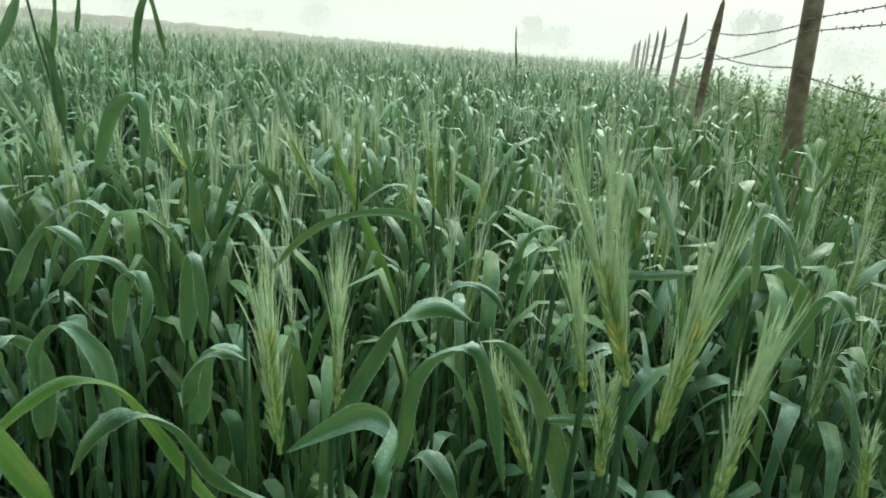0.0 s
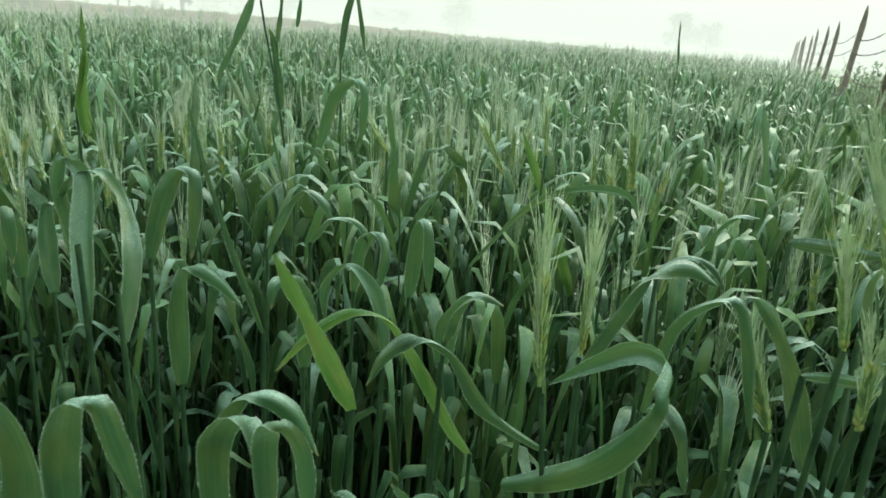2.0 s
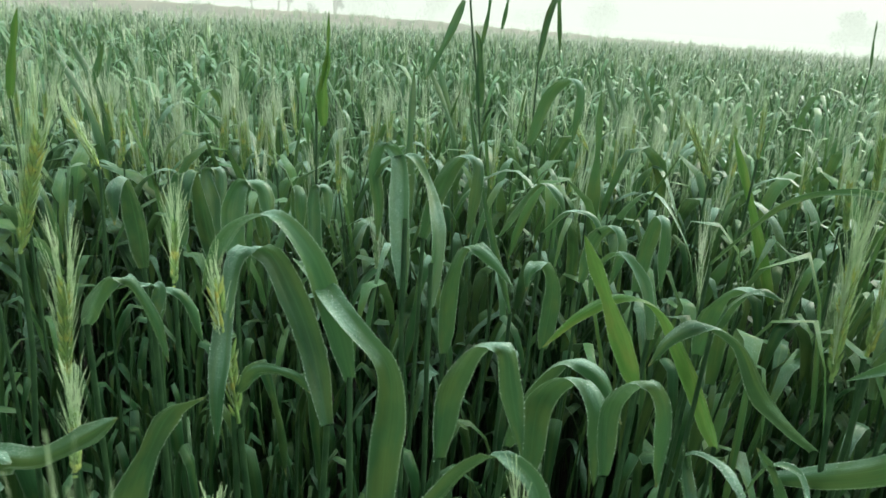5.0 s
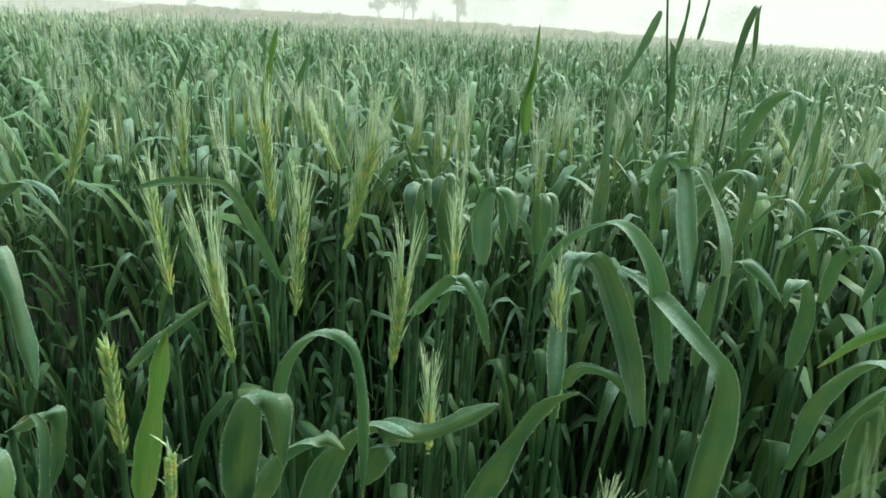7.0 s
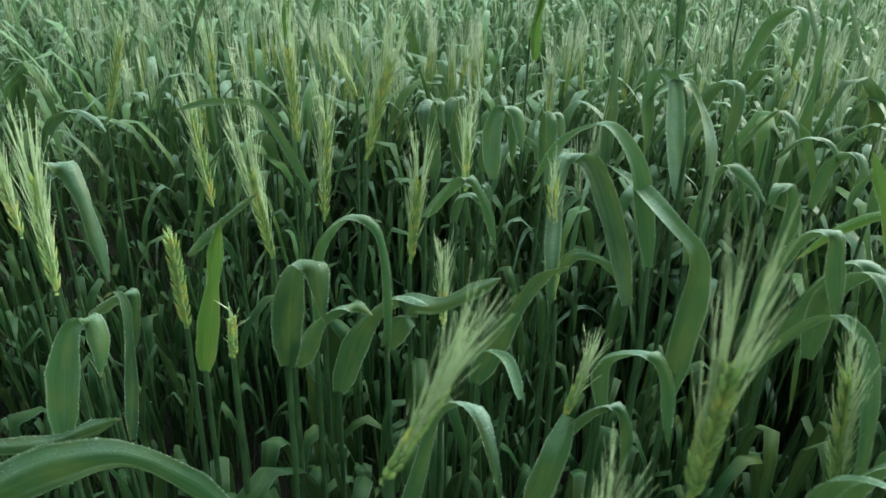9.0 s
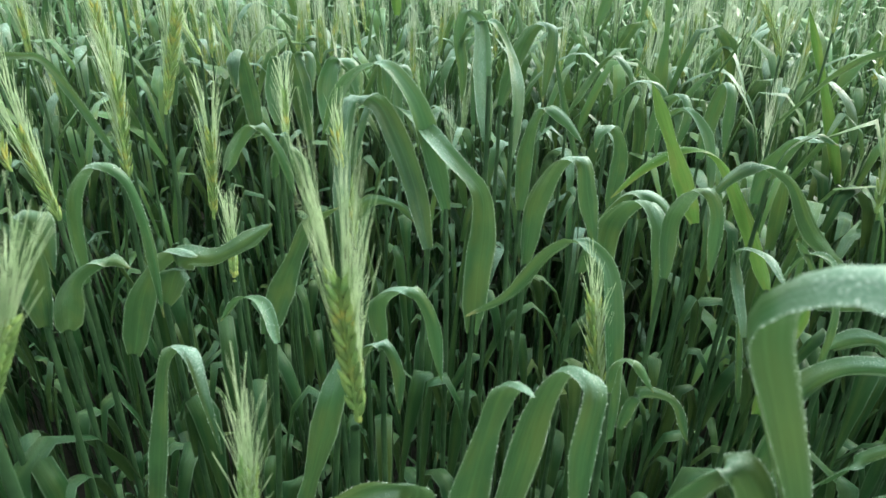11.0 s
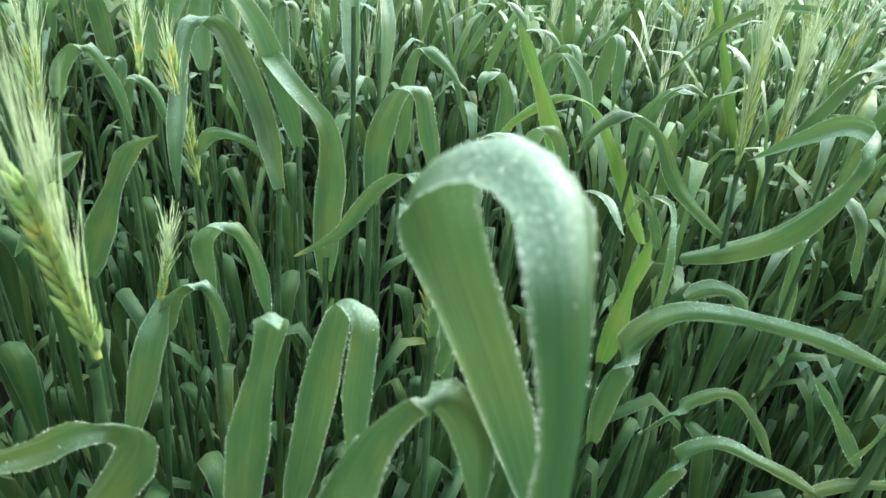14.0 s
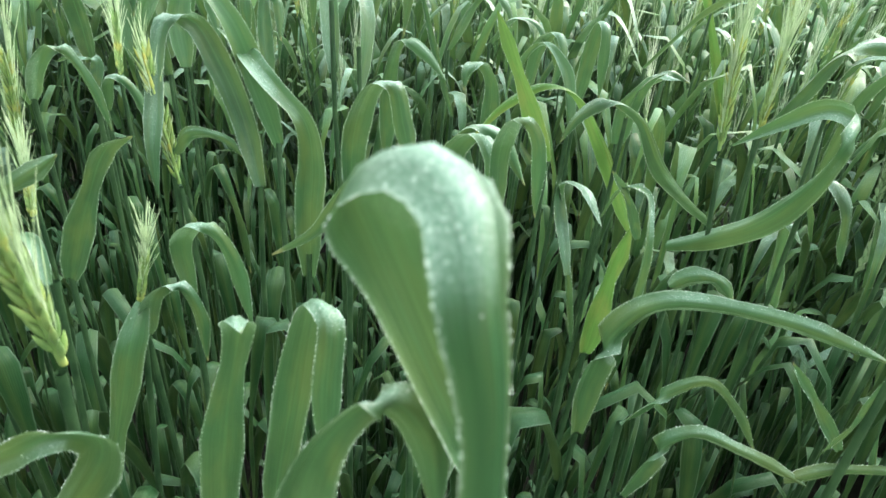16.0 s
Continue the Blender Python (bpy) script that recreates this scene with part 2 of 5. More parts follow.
VERGE = plain_material("rough_grass", [(0.3, (0.055, 0.095, 0.035)), (0.7, (0.13, 0.17, 0.075))], 1.6, 0.9, 0.03)
BANK = plain_material("earth_bank", [(0.3, (0.065, 0.070, 0.040)), (0.7, (0.17, 0.13, 0.085))], 0.9, 0.95, 0.08)
WOOD = plain_material("weathered_wood", [(0.25, (0.06, 0.045, 0.03)), (0.5, (0.14, 0.11, 0.075)), (0.75, (0.20, 0.17, 0.12))], 22, 0.85, 0.006)
RUST = plain_material("rusted_wire", [(0.3, (0.04, 0.03, 0.025)), (0.7, (0.10, 0.075, 0.06))], 80, 0.7, 0.0005)
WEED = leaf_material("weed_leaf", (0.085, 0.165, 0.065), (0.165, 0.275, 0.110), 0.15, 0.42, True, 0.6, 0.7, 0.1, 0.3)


# ---- geometry helpers ----
class Geo:
    """A growing quad mesh with uv coordinates."""

    def __init__(self):
        self.v, self.f, self.uv, self.n = [], [], [], 0

    def add(self, v, f, uv=None):
        v, f = np.asarray(v, float), np.asarray(f, int)
        self.v.append(v)
        self.f.append(f + self.n)
        self.uv.append(np.full((len(v), 2), 0.3) if uv is None else np.asarray(uv, float))
        self.n += len(v)
        return self

    def arrays(self):
        return np.concatenate(self.v), np.concatenate(self.f), np.concatenate(self.uv)

    def mesh(self, name, material, smooth=True):
        return quads(name, *self.arrays(), material, smooth)


def quads(name, v, f, uv, material, smooth=True):
    me = bpy.data.meshes.new(name)
    me.vertices.add(len(v))
    me.vertices.foreach_set("co", np.ascontiguousarray(v, np.float32).ravel())
    me.loops.add(f.size)
    me.loops.foreach_set("vertex_index", np.ascontiguousarray(f, np.int32).ravel())
    me.polygons.add(len(f))
    me.polygons.foreach_set("loop_start", np.arange(0, f.size, 4, dtype=np.int32))
    me.polygons.foreach_set("use_smooth", np.full(len(f), smooth))
    me.uv_layers.new(name="UVMap")
    me.uv_layers[0].data.foreach_set("uv", np.ascontiguousarray(uv[f.ravel()], np.float32).ravel())
    me.update()
    me.validate()
    me.materials.append(material)
    return me


def smooth_curve(ctrl, n):
    """n + 1 points on a smooth curve through the control points."""
    c = np.asarray(ctrl, float)
    if len(c) == 2:
        return c[0] + np.linspace(0, 1, n + 1)[:, None] * (c[1] - c[0])
    c = np.vstack([2 * c[0] - c[1], c, 2 * c[-1] - c[-2]])
    seg = np.linalg.norm(np.diff(c, axis=0), axis=1) ** 0.5 + 1e-6
    k = np.concatenate([[0], np.cumsum(seg)])
    t = np.linspace(k[1], k[-2], 6 * len(c))
    i = np.clip(np.searchsorted(k, t, "right") - 1, 1, len(c) - 3)
    k0, k1, k2, k3 = k[i - 1][:, None], k[i][:, None], k[i + 1][:, None], k[i + 2][:, None]
    t = t[:, None]
    a1 = ((k1 - t) * c[i - 1] + (t - k0) * c[i]) / (k1 - k0)
    a2 = ((k2 - t) * c[i] + (t - k1) * c[i + 1]) / (k2 - k1)
    a3 = ((k3 - t) * c[i + 1] + (t - k2) * c[i + 2]) / (k3 - k2)
    b1 = ((k2 - t) * a1 + (t - k0) * a2) / (k2 - k0)
    b2 = ((k3 - t) * a2 + (t - k1) * a3) / (k3 - k1)
    out = ((k2 - t) * b1 + (t - k1) * b2) / (k2 - k1)
    d = np.concatenate([[0], np.cumsum(np.linalg.norm(np.diff(out, axis=0), axis=1))])
    u = np.linspace(0, d[-1], n + 1)
    return np.stack([np.interp(u, d, out[:, j]) for j in range(3)], 1)


def unit(a):
    return a / (np.linalg.norm(a, axis=-1, keepdims=True) + 1e-9)


def grid_faces(rows, cols):
    i, j = np.meshgrid(np.arange(rows), np.arange(cols), indexing="ij")
    a = (i * (cols + 1) + j).ravel()
    return np.stack([a, a + 1, a + cols + 2, a + cols + 1], 1)


def blade(geo, ctrl, width, side=0.0, side_end=None, n=16, across=4, fold=0.22, base=0.55, tip=0.04, ripple=0.0, full=0.0, low=0.82):
    """A grass blade along ctrl, full: how far it keeps its width before the tip. side: azimuth in degrees of its width (0 is along x), or its direction, which turns to side_end at the tip."""
    p = smooth_curve(ctrl, n)
    tan = unit(np.gradient(p, axis=0))
    s = np.linspace(0, 1, n + 1)
    if np.ndim(side) == 0:
        az = np.radians(side + (0 if side_end is None else side_end - side) * s ** 1.3)
        want = np.stack([np.cos(az), np.sin(az), 0 * az], 1)
    else:
        want = np.asarray(side) + (np.asarray(side_end) - np.asarray(side)) * s[:, None]
    sd = unit(want - (want * tan).sum(1, keepdims=True) * tan)
    nrm = np.cross(sd, tan)
    prof = np.interp(s, [0, 0.12, 0.35, 0.6, 0.8, 0.92, 1], [base, low, 1, 0.9 * full + 0.1 * 0.8, 0.86 * full + 0.52 * (1 - full), 0.5 * full + 0.24 * (1 - full), tip])
    e = np.linspace(-1, 1, across + 1)
    w = width * 0.5 * prof
    v = p[:, None] + sd[:, None] * (w[:, None] * e)[..., None]
    lift = fold * w[:, None] * (0.45 * np.abs(e) + 0.55 * e ** 2) + ripple * width * np.sin(s * 17 + width * 900)[:, None] * e ** 2 * np.sign(e)
    if across > 6:
        # a shallow pleat along each half
        lift = lift + 0.035 * width * np.cos(e * np.pi * 3)[None] * prof[:, None]
    v = v + nrm[:, None] * lift[..., None]
    uv = np.stack(np.broadcast_arrays((e * 0.5 + 0.5)[None], s[:, None]), -1)
    return geo.add(v.reshape(-1, 3), grid_faces(n, across), uv.reshape(-1, 2))


def tube(geo, ctrl, r0, r1, n=6, sides=6, beads=None):
    p = smooth_curve(ctrl, n)
    tan = unit(np.gradient(p, axis=0))
    ref = np.array([0.31, 0.95, 0.1])
    a = unit(np.cross(tan, ref))
    b = np.cross(tan, a)
    r = np.linspace(r0, r1, n + 1)
    if beads is not None:
        # dew hangs on it in beads
        r = r * beads.choice([0.75, 1.0, 2.1], n + 1, p=[0.45, 0.3, 0.25])
    th = np.linspace(0, 2 * np.pi, sides + 1)
    v = p[:, None] + r[:, None, None] * (a[:, None] * np.cos(th)[None, :, None] + b[:, None] * np.sin(th)[None, :, None])
    uv = np.stack(np.broadcast_arrays(0.1 + 0 * th[None], np.linspace(0, 1, n + 1)[:, None]), -1)
    return geo.add(v.reshape(-1, 3), grid_faces(n, sides), uv.reshape(-1, 2))


def grain(geo, foot, way, length, thick, rings=4, sides=6):
    """A plump pointed spikelet."""
    foot, way = np.asarray(foot, float), unit(np.asarray(way, float))
    a = unit(np.cross(way, np.array([0.3, 0.2, 0.9])))
    b = np.cross(way, a)
    s = np.linspace(0, 1, rings + 1)
    r = thick * 0.5 * np.interp(s, [0, 0.25, 0.5, 0.75, 1], [0.35, 0.95, 1.0, 0.62, 0.06])
    th = np.linspace(0, 2 * np.pi, sides + 1)
    v = (foot + way * length * s[:, None])[:, None] + r[:, None, None] * (a * np.cos(th)[:, None] + b * np.sin(th)[:, None])[None]
    return geo.add(v.reshape(-1, 3), grid_faces(rings, sides))


def ear_geo(foot, top, rng, awn=0.065, spikelets=20, thick=0.0066, awn_r=0.00036, awn_n=3, fine=True, beads=False, awns=2):
    """Ear and awns between foot and top, as two meshes' worth of geometry."""
    body, hair = Geo(), Geo()
    foot, top = np.asarray(foot, float), np.asarray(top, float)
    if spikelets < 9:
        # far off: one plump spindle with its fan of awns
        way = top - foot
        size = np.linalg.norm(way)
        grain(body, foot, way, size * 1.15, thick * 1.5, 3, 4)
        for i in range(spikelets):
            start = foot + way * rng.uniform(0.2, 0.95)
            out = unit(way / size + np.array([*rng.normal(0, 0.17, 2), 0.15]))
            tube(hair, [start, start + out * awn * 0.6, start + out * awn * rng.uniform(0.9, 1.25)], awn_r * 1.3, awn_r * 0.5, 1, 3)
        return body, hair
    axis = unit(top - foot)
    length = np.linalg.norm(top - foot)
    az = rng.uniform(0, np.pi)
    a = unit(np.cross(axis, [np.cos(az), np.sin(az), 0.05]))
    b = np.cross(axis, a)
    tube(body, [foot - axis * 0.004, top], 0.0016, 0.0008, 2, 5)
    for i in range(spikelets):
        s = i / spikelets
        flip = 1 if i % 2 else -1
        at = foot + axis * length * s
        size = length / spikelets * 2.7 * np.interp(s, [0, 0.2, 0.8, 1], [0.8, 1.05, 1, 0.75])
        way = unit(axis + a * flip * 0.24 + b * rng.normal(0, 0.05))
        if fine:
            for side in (-0.5, 0.5):
                w2 = unit(way + b * side * 0.36)
                grain(body, at + a * flip * 0.0010 + b * side * 0.0014, w2, size * 1.4, thick * 0.36, 5, 6)
        else:
            grain(body, at + a * flip * 0.0012, way, size, thick, 2, 4)
        for k in range(awns):
            start = at + way * size * 0.85
            spread = unit(axis * 0.75 + np.array([0, 0, 0.25]) + a * flip * rng.uniform(0.03, 0.15) + b * rng.normal(0, 0.07))
            ln = awn * rng.uniform(0.75, 1.15) * np.interp(s, [0, 0.5, 1], [0.8, 1.0, 0.95])
            bend = a * flip * rng.uniform(-0.004, 0.006) + b * rng.normal(0, 0.003)
            tube(hair, [start, start + spread * ln * 0.5 + bend * 0.2, start + spread * ln + bend], awn_r * 1.25, awn_r * 0.4, awn_n, 3, beads=rng if beads else None)
    return body, hair


def part(name, geo, material, parent, label=""):
    ob = new(name, geo.mesh(name, material))
    ob.parent = parent
    if label:
        ob["label"] = label
    return ob


# ---- the wheat ----
def arch(rng, foot, az, reach, rise, droop, n=4):
    """Control points of a leaf that rises from foot, bends over and hangs."""
    d = np.array([np.cos(az), np.sin(az), 0])
    foot = np.asarray(foot, float)
    k = rng.uniform(0.45, 0.7)
    return [foot, foot + d * reach * 0.22 + [0, 0, rise * 0.7], foot + d * reach * k + [0, 0, rise],
            foot + d * reach * 0.95 + [0, 0, rise - droop * 0.5], foot + d * reach * 1.08 + [0, 0, rise - droop]]


def plant_parts(rng, height, leaves, eared, detail, step=0.14, reach=(0.32, 0.68), wide=(0.017, 0.029), long=(0.21, 0.34)):
    """A random wheat stem: (kind, Geo) for each of its parts, its foot at the origin."""
    out = []
    lean = rng.normal(0, 0.04, 2)
    top = np.array([lean[0], lean[1], height])
    g = Geo()
    tube(g, [(0, 0, 0), (lean[0] * 0.3, lean[1] * 0.3, height * 0.5), top], 0.0021, 0.0015, 4 if detail > 1 else 2, 6 if detail > 1 else 3)
    out.append(("stem", g))
    az = rng.uniform(0, 2 * np.pi)
    for i in range(leaves):
        s = 1 - step * i - rng.uniform(0, 0.05)
        foot = np.array([lean[0] * s, lean[1] * s, height * s * 0.95 - (0.05 if eared else 0.02)])
        az += np.pi * rng.uniform(0.75, 1.25)
        ln = rng.uniform(*long)
        up = rng.random()
        g = Geo()
        w = rng.uniform(*wide)
        if up < 0.06:
            d = np.array([np.cos(az), np.sin(az), 0])
            ctrl = [foot, foot + d * ln * 0.1 + [0, 0, ln * 0.5], foot + d * ln * 0.3 + [0, 0, ln * 0.92]]
        else:
            ctrl = arch(rng, foot, az, ln * rng.uniform(*reach), ln * rng.uniform(0.34, 0.5), ln * rng.uniform(0.3, 0.95))
        blade(g, ctrl, w, np.degrees(az) + 90 + rng.normal(0, 18), np.degrees(az) + 90 + rng.normal(0, 45),
              {3: 14, 2: 7, 1: 5, 0: 3}[detail], {3: 4, 2: 2, 1: 1, 0: 1}[detail], full=rng.uniform(0, 0.4))
        out.append(("leaf", g))
    if eared:
        ln = rng.uniform(0.07, 0.095)
        tilt = np.array([*rng.normal(0, 0.12, 2), 1.0])
        body, hair = ear_geo(top, top + unit(tilt) * ln, rng, 0.078, {3: 18, 2: 11, 1: 7, 0: 4}[detail], 0.0075,
                             {3: 0.0003, 2: 0.0005, 1: 0.0012, 0: 0.0028}[detail], {3: 3, 2: 1, 1: 1, 0: 1}[detail], detail > 2)
        out.append(("ear", body))
        out.append(("beard", hair))
    return out


def plant_thing(parts, label):
    root = tagged(new("wheat_plant"), label, "wheat plant", "wheat of the field")
    ear = None
    for kind, g in parts:
        if kind == "beard":
            part("beard", g, AWN, ear, "pale beard of dewy awns")
        else:
            ob = part(kind, g, {"stem": STEM, "leaf": LEAF, "ear": EAR}[kind], root)
            ear = ob if kind == "ear" else ear
    return root


def scatter(name, kinds, places, rng, zscale, label, lower=False, leaf_look=LEAF_SHADED, beyond=False):
    """Joins many copies of the plants in kinds, one object for each material."""
    places = places if beyond else places[places[:, 0] < 1.14 + 0.235 * (places[:, 1] - 2.2)]
    bins = {}
    which = rng.integers(0, len(kinds), len(places))
    for k, parts in enumerate(kinds):
        pts = places[which == k]
        if not len(pts):
            continue
        th = rng.uniform(0, 2 * np.pi, len(pts))
        sc = rng.uniform(*zscale, len(pts))
        if lower:
            sc *= np.interp(np.degrees(np.arctan2(pts[:, 0], pts[:, 1])), [-70, -25, -5, 12], [0.72, 0.75, 0.92, 1.0])
        c, s = np.cos(th), np.sin(th)
        for kind, g in parts:
            v, f, uv = g.arrays()
            m = len(pts)
            x = (v[None, :, 0] * c[:, None] - v[None, :, 1] * s[:, None]) + pts[:, 0, None]
            y = (v[None, :, 0] * s[:, None] + v[None, :, 1] * c[:, None]) + pts[:, 1, None]
            z = v[None, :, 2] * sc[:, None]
            vv = np.stack([x, y, z], -1).reshape(-1, 3)
            ff = (f[None] + (np.arange(m) * len(v))[:, None, None]).reshape(-1, 4)
            uu = np.broadcast_to(uv[None], (m, *uv.shape)).reshape(-1, 2)
            bins.setdefault(kind, []).append((vv, ff, uu))
    root = tagged(new(name), label, "weeds" if beyond else "wheat", kind="stuff")
    for kind, items in bins.items():
        n, V, F, U = 0, [], [], []
        for v, f, u in items:
            V.append(v), F.append(f + n), U.append(u)
            n += len(v)
        me = quads(kind, np.concatenate(V), np.concatenate(F), np.concatenate(U),
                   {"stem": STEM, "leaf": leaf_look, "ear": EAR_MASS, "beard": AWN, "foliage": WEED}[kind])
        ob = new(kind, me)
        ob.parent = root
        tagged(ob, kind="stuff")
    return root


def ring(rng, r0, r1, b0, b1, density, centre=(0.1, -0.1)):
    """Random places between two distances and two bearings (degrees, to the right of y)."""
    area = radians(b1 - b0) / 2 * (r1 * r1 - r0 * r0)
    n = int(area * density)
    r = np.sqrt(rng.uniform(r0 * r0, r1 * r1, n))
    b = np.radians(rng.uniform(b0, b1, n))
    return np.stack([centre[0] + r * np.sin(b), centre[1] + r * np.cos(b)], 1)


def tufts(rng, r0, r1, b0, b1, density, each=9, loose=0.028):
    """Like ring, but in tufts, as sown wheat stands."""
    c = ring(rng, r0, r1, b0, b1, density / each)
    n = rng.poisson(each, len(c)) + 1
    return np.repeat(c, n, axis=0) + rng.normal(0, loose, (n.sum(), 2))


# ---- ground ----
g = Geo()
rr = np.concatenate([[0.0], np.geomspace(0.5, 3000, 40)])
th = np.linspace(0, 2 * np.pi, 65)
v = np.stack([rr[:, None] * np.cos(th), rr[:, None] * np.sin(th), -0.01 + 0 * rr[:, None] * th], -1).reshape(-1, 3)
g.add(v, grid_faces(len(rr) - 1, 64))
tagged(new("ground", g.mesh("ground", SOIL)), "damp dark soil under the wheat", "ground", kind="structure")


meadow = Geo()
rr = np.geomspace(28, 2900, 24)
v = np.stack([rr[:, None] * np.cos(th), rr[:, None] * np.sin(th), 0.004 + 0 * rr[:, None] * th], -1).reshape(-1, 3)
meadow.add(v, grid_faces(len(rr) - 1, 64))
tagged(new("meadow_ground", meadow.mesh("meadow_ground", GRASS_STRIP)), "pale grassland beyond the wheat", "ground", kind="structure")

# rough grass beyond the fence
verge = Geo()
vy = np.linspace(-6, 70, 30)
v = np.stack([np.stack([1.255 + 0.235 * (vy - 2.2) + o, vy, 0.006 + 0.02 * np.sin(vy * 1.7 + o)], -1) for o in (0.35, 3, 9, 22, 50)], 1).reshape(-1, 3)
verge.add(v, grid_faces(len(vy) - 1, 4))
tagged(new("verge_ground", verge.mesh("verge_ground", VERGE)), "rough trodden grass beyond the fence", "ground", kind="structure")

# earth bank along the far side of the field
bank = Geo()
n = 160
bx = np.linspace(-75, 8, n + 1)
by = 12 + (bx + 75) * 0.36
prof = [(-2.2, 0.0), (-1.3, 0.50), (-0.6, 0.78), (0.0, 0.92), (0.7, 0.78), (1.5, 0.5), (2.4, 0.0)]
v = []
for x, y in zip(bx, by):
    for o, h in prof:
        k = 1 + 0.16 * noise.noise((x * 0.35, o, 3.0)) + 0.16 * noise.noise((x * 1.7, o * 2, 8.0))
        v.append((x - o * 0.39, y + o * 0.92, h * k * np.interp(x, [-75, -20, 8], [1, 1, 0.5]) - 0.01))
bank.add(v, grid_faces(n, len(prof) - 1))
tagged(new("earth_bank", bank.mesh("earth_bank", BANK)), "low brown earth bank at the edge of the field", "bank", kind="structure")


# scrub along its top
scrub = Geo()
srng = np.random.default_rng(8)
for i in range(420):
    x = -70 + 74 * srng.random() ** 0.8
    o = srng.normal(0, 0.7)
    at = np.array([x - o * 0.39, 12 + (x + 75) * 0.36 + o * 0.92, 0.55 * np.interp(x, [-75, -20, 8], [1, 1, 0.5])])
    size = srng.uniform(0.25, 0.6) * np.interp(x, [-75, -20, 8], [1, 1, 0.6])
    for k in range(16):
        a = srng.uniform(0, 2 * np.pi)
        d = np.array([np.cos(a), np.sin(a), 0]) * size * srng.uniform(0.1, 0.6)
        top = at + d + np.array([0, 0, size * srng.uniform(0.5, 1.0)])
        blade(scrub, [at + d * 0.4, top], size * srng.uniform(0.12, 0.25), np.degrees(a) + 90, None, 2, 1, 0.0)
tagged(new("scrub", scrub.mesh("scrub", WEED)), "low scrub along the top of the earth bank", "scrub", kind="stuff")


# ---- the mist, as see-through sheets that glow ----
def mist_glow_sheet(radius, height, strength):
    m, n_, l_, p_ = principled("mist")
    co = n_.new("ShaderNodeTexCoord").outputs["Object"]
    sp = n_.new("ShaderNodeSeparateXYZ")
    l_.new(co, sp.inputs[0])
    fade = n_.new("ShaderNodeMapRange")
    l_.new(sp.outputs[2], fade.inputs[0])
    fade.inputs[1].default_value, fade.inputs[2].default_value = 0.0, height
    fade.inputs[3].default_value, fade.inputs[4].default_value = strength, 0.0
    # emission lends the sheet its own light, in place of scattered daylight
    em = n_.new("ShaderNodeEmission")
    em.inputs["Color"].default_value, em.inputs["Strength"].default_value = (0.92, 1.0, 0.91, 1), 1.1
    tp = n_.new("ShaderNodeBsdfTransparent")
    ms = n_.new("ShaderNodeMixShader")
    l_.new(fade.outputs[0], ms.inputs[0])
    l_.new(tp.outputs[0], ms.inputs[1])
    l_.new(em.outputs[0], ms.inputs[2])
    l_.new(ms.outputs[0], n_["Material Output"].inputs["Surface"])
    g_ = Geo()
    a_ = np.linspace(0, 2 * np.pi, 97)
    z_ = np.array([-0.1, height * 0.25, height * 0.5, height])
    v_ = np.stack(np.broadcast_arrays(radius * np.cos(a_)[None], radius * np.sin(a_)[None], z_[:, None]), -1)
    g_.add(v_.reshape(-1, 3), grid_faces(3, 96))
    tagged(new("mist_glow_backdrop", g_.mesh("mist", m)), "glowing sheet standing in for white morning mist over the far fields", "mist", kind="structure")


mist_glow_sheet(7, 4, 0.09)
mist_glow_sheet(14, 5, 0.16)
mist_glow_sheet(24, 7, 0.24)
mist_glow_sheet(46, 11, 0.42)
mist_glow_sheet(66, 17, 0.72)

# ---- the wheat of the field ----
rng = np.random.default_rng(4)
near_kinds = [plant_parts(rng, rng.uniform(0.68, 0.82), rng.integers(4, 6), i % 6 < 2, 3) for i in range(12)]
mid_kinds = [plant_parts(rng, rng.uniform(0.66, 0.82), 4, i % 4 < 1, 2) for i in range(15)]
high_kinds = [plant_parts(rng, rng.uniform(0.68, 0.84), 4, i % 4 < 1, 2) for i in range(15)]
distant_kinds = [plant_parts(rng, rng.uniform(0.68, 0.84), 2, i % 5 < 4, 0, wide=(0.026, 0.04)) for i in range(10)]
far_kinds = [plant_parts(rng, rng.uniform(0.68, 0.84), 3, i % 5 < 2, 1) for i in range(10)]
side_kinds = [plant_parts(rng, rng.uniform(0.66, 0.80), 5, i % 5 < 2, 1) for i in range(8)]
under_kinds = [plant_parts(rng, rng.uniform(0.32, 0.54), 5, False, 2, 0.13, (0.10, 0.28), (0.010, 0.017), (0.2, 0.34)) for i in range(12)]

protos = [plant_thing(p, "green wheat plant wet with dew, leaves bent over") for p in near_kinds]
pts = tufts(rng, 0.95, 1.9, -72, 40, 110, 5, 0.045)
pts = pts[np.hypot(pts[:, 0] + 0.5, pts[:, 1] + 0.2) > 1.05]
rng.shuffle(pts)
pts = pts[pts[:, 0] < 1.12 + 0.235 * (pts[:, 1] - 2.2)]
for i, (x, y) in enumerate(pts[:280]):
    src = protos[i % len(protos)]
    m = pose(x, y, 0, 0, 0, rng.uniform(0, 360))
    if i < len(protos):
        src.matrix_basis = m
    else:
        copy_thing(src, m)
thick = tufts(rng, 0.95, 2.0, -100, 45, 140, 5, 0.045)
thick = thick[np.hypot(thick[:, 0] + 0.5, thick[:, 1] + 0.2) > 1.0]
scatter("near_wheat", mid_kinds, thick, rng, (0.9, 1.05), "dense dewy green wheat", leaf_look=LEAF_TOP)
# low leaves take the shaded copy, so the gaps darken
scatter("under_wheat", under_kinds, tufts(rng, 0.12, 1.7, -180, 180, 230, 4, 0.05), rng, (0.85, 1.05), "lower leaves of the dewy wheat")
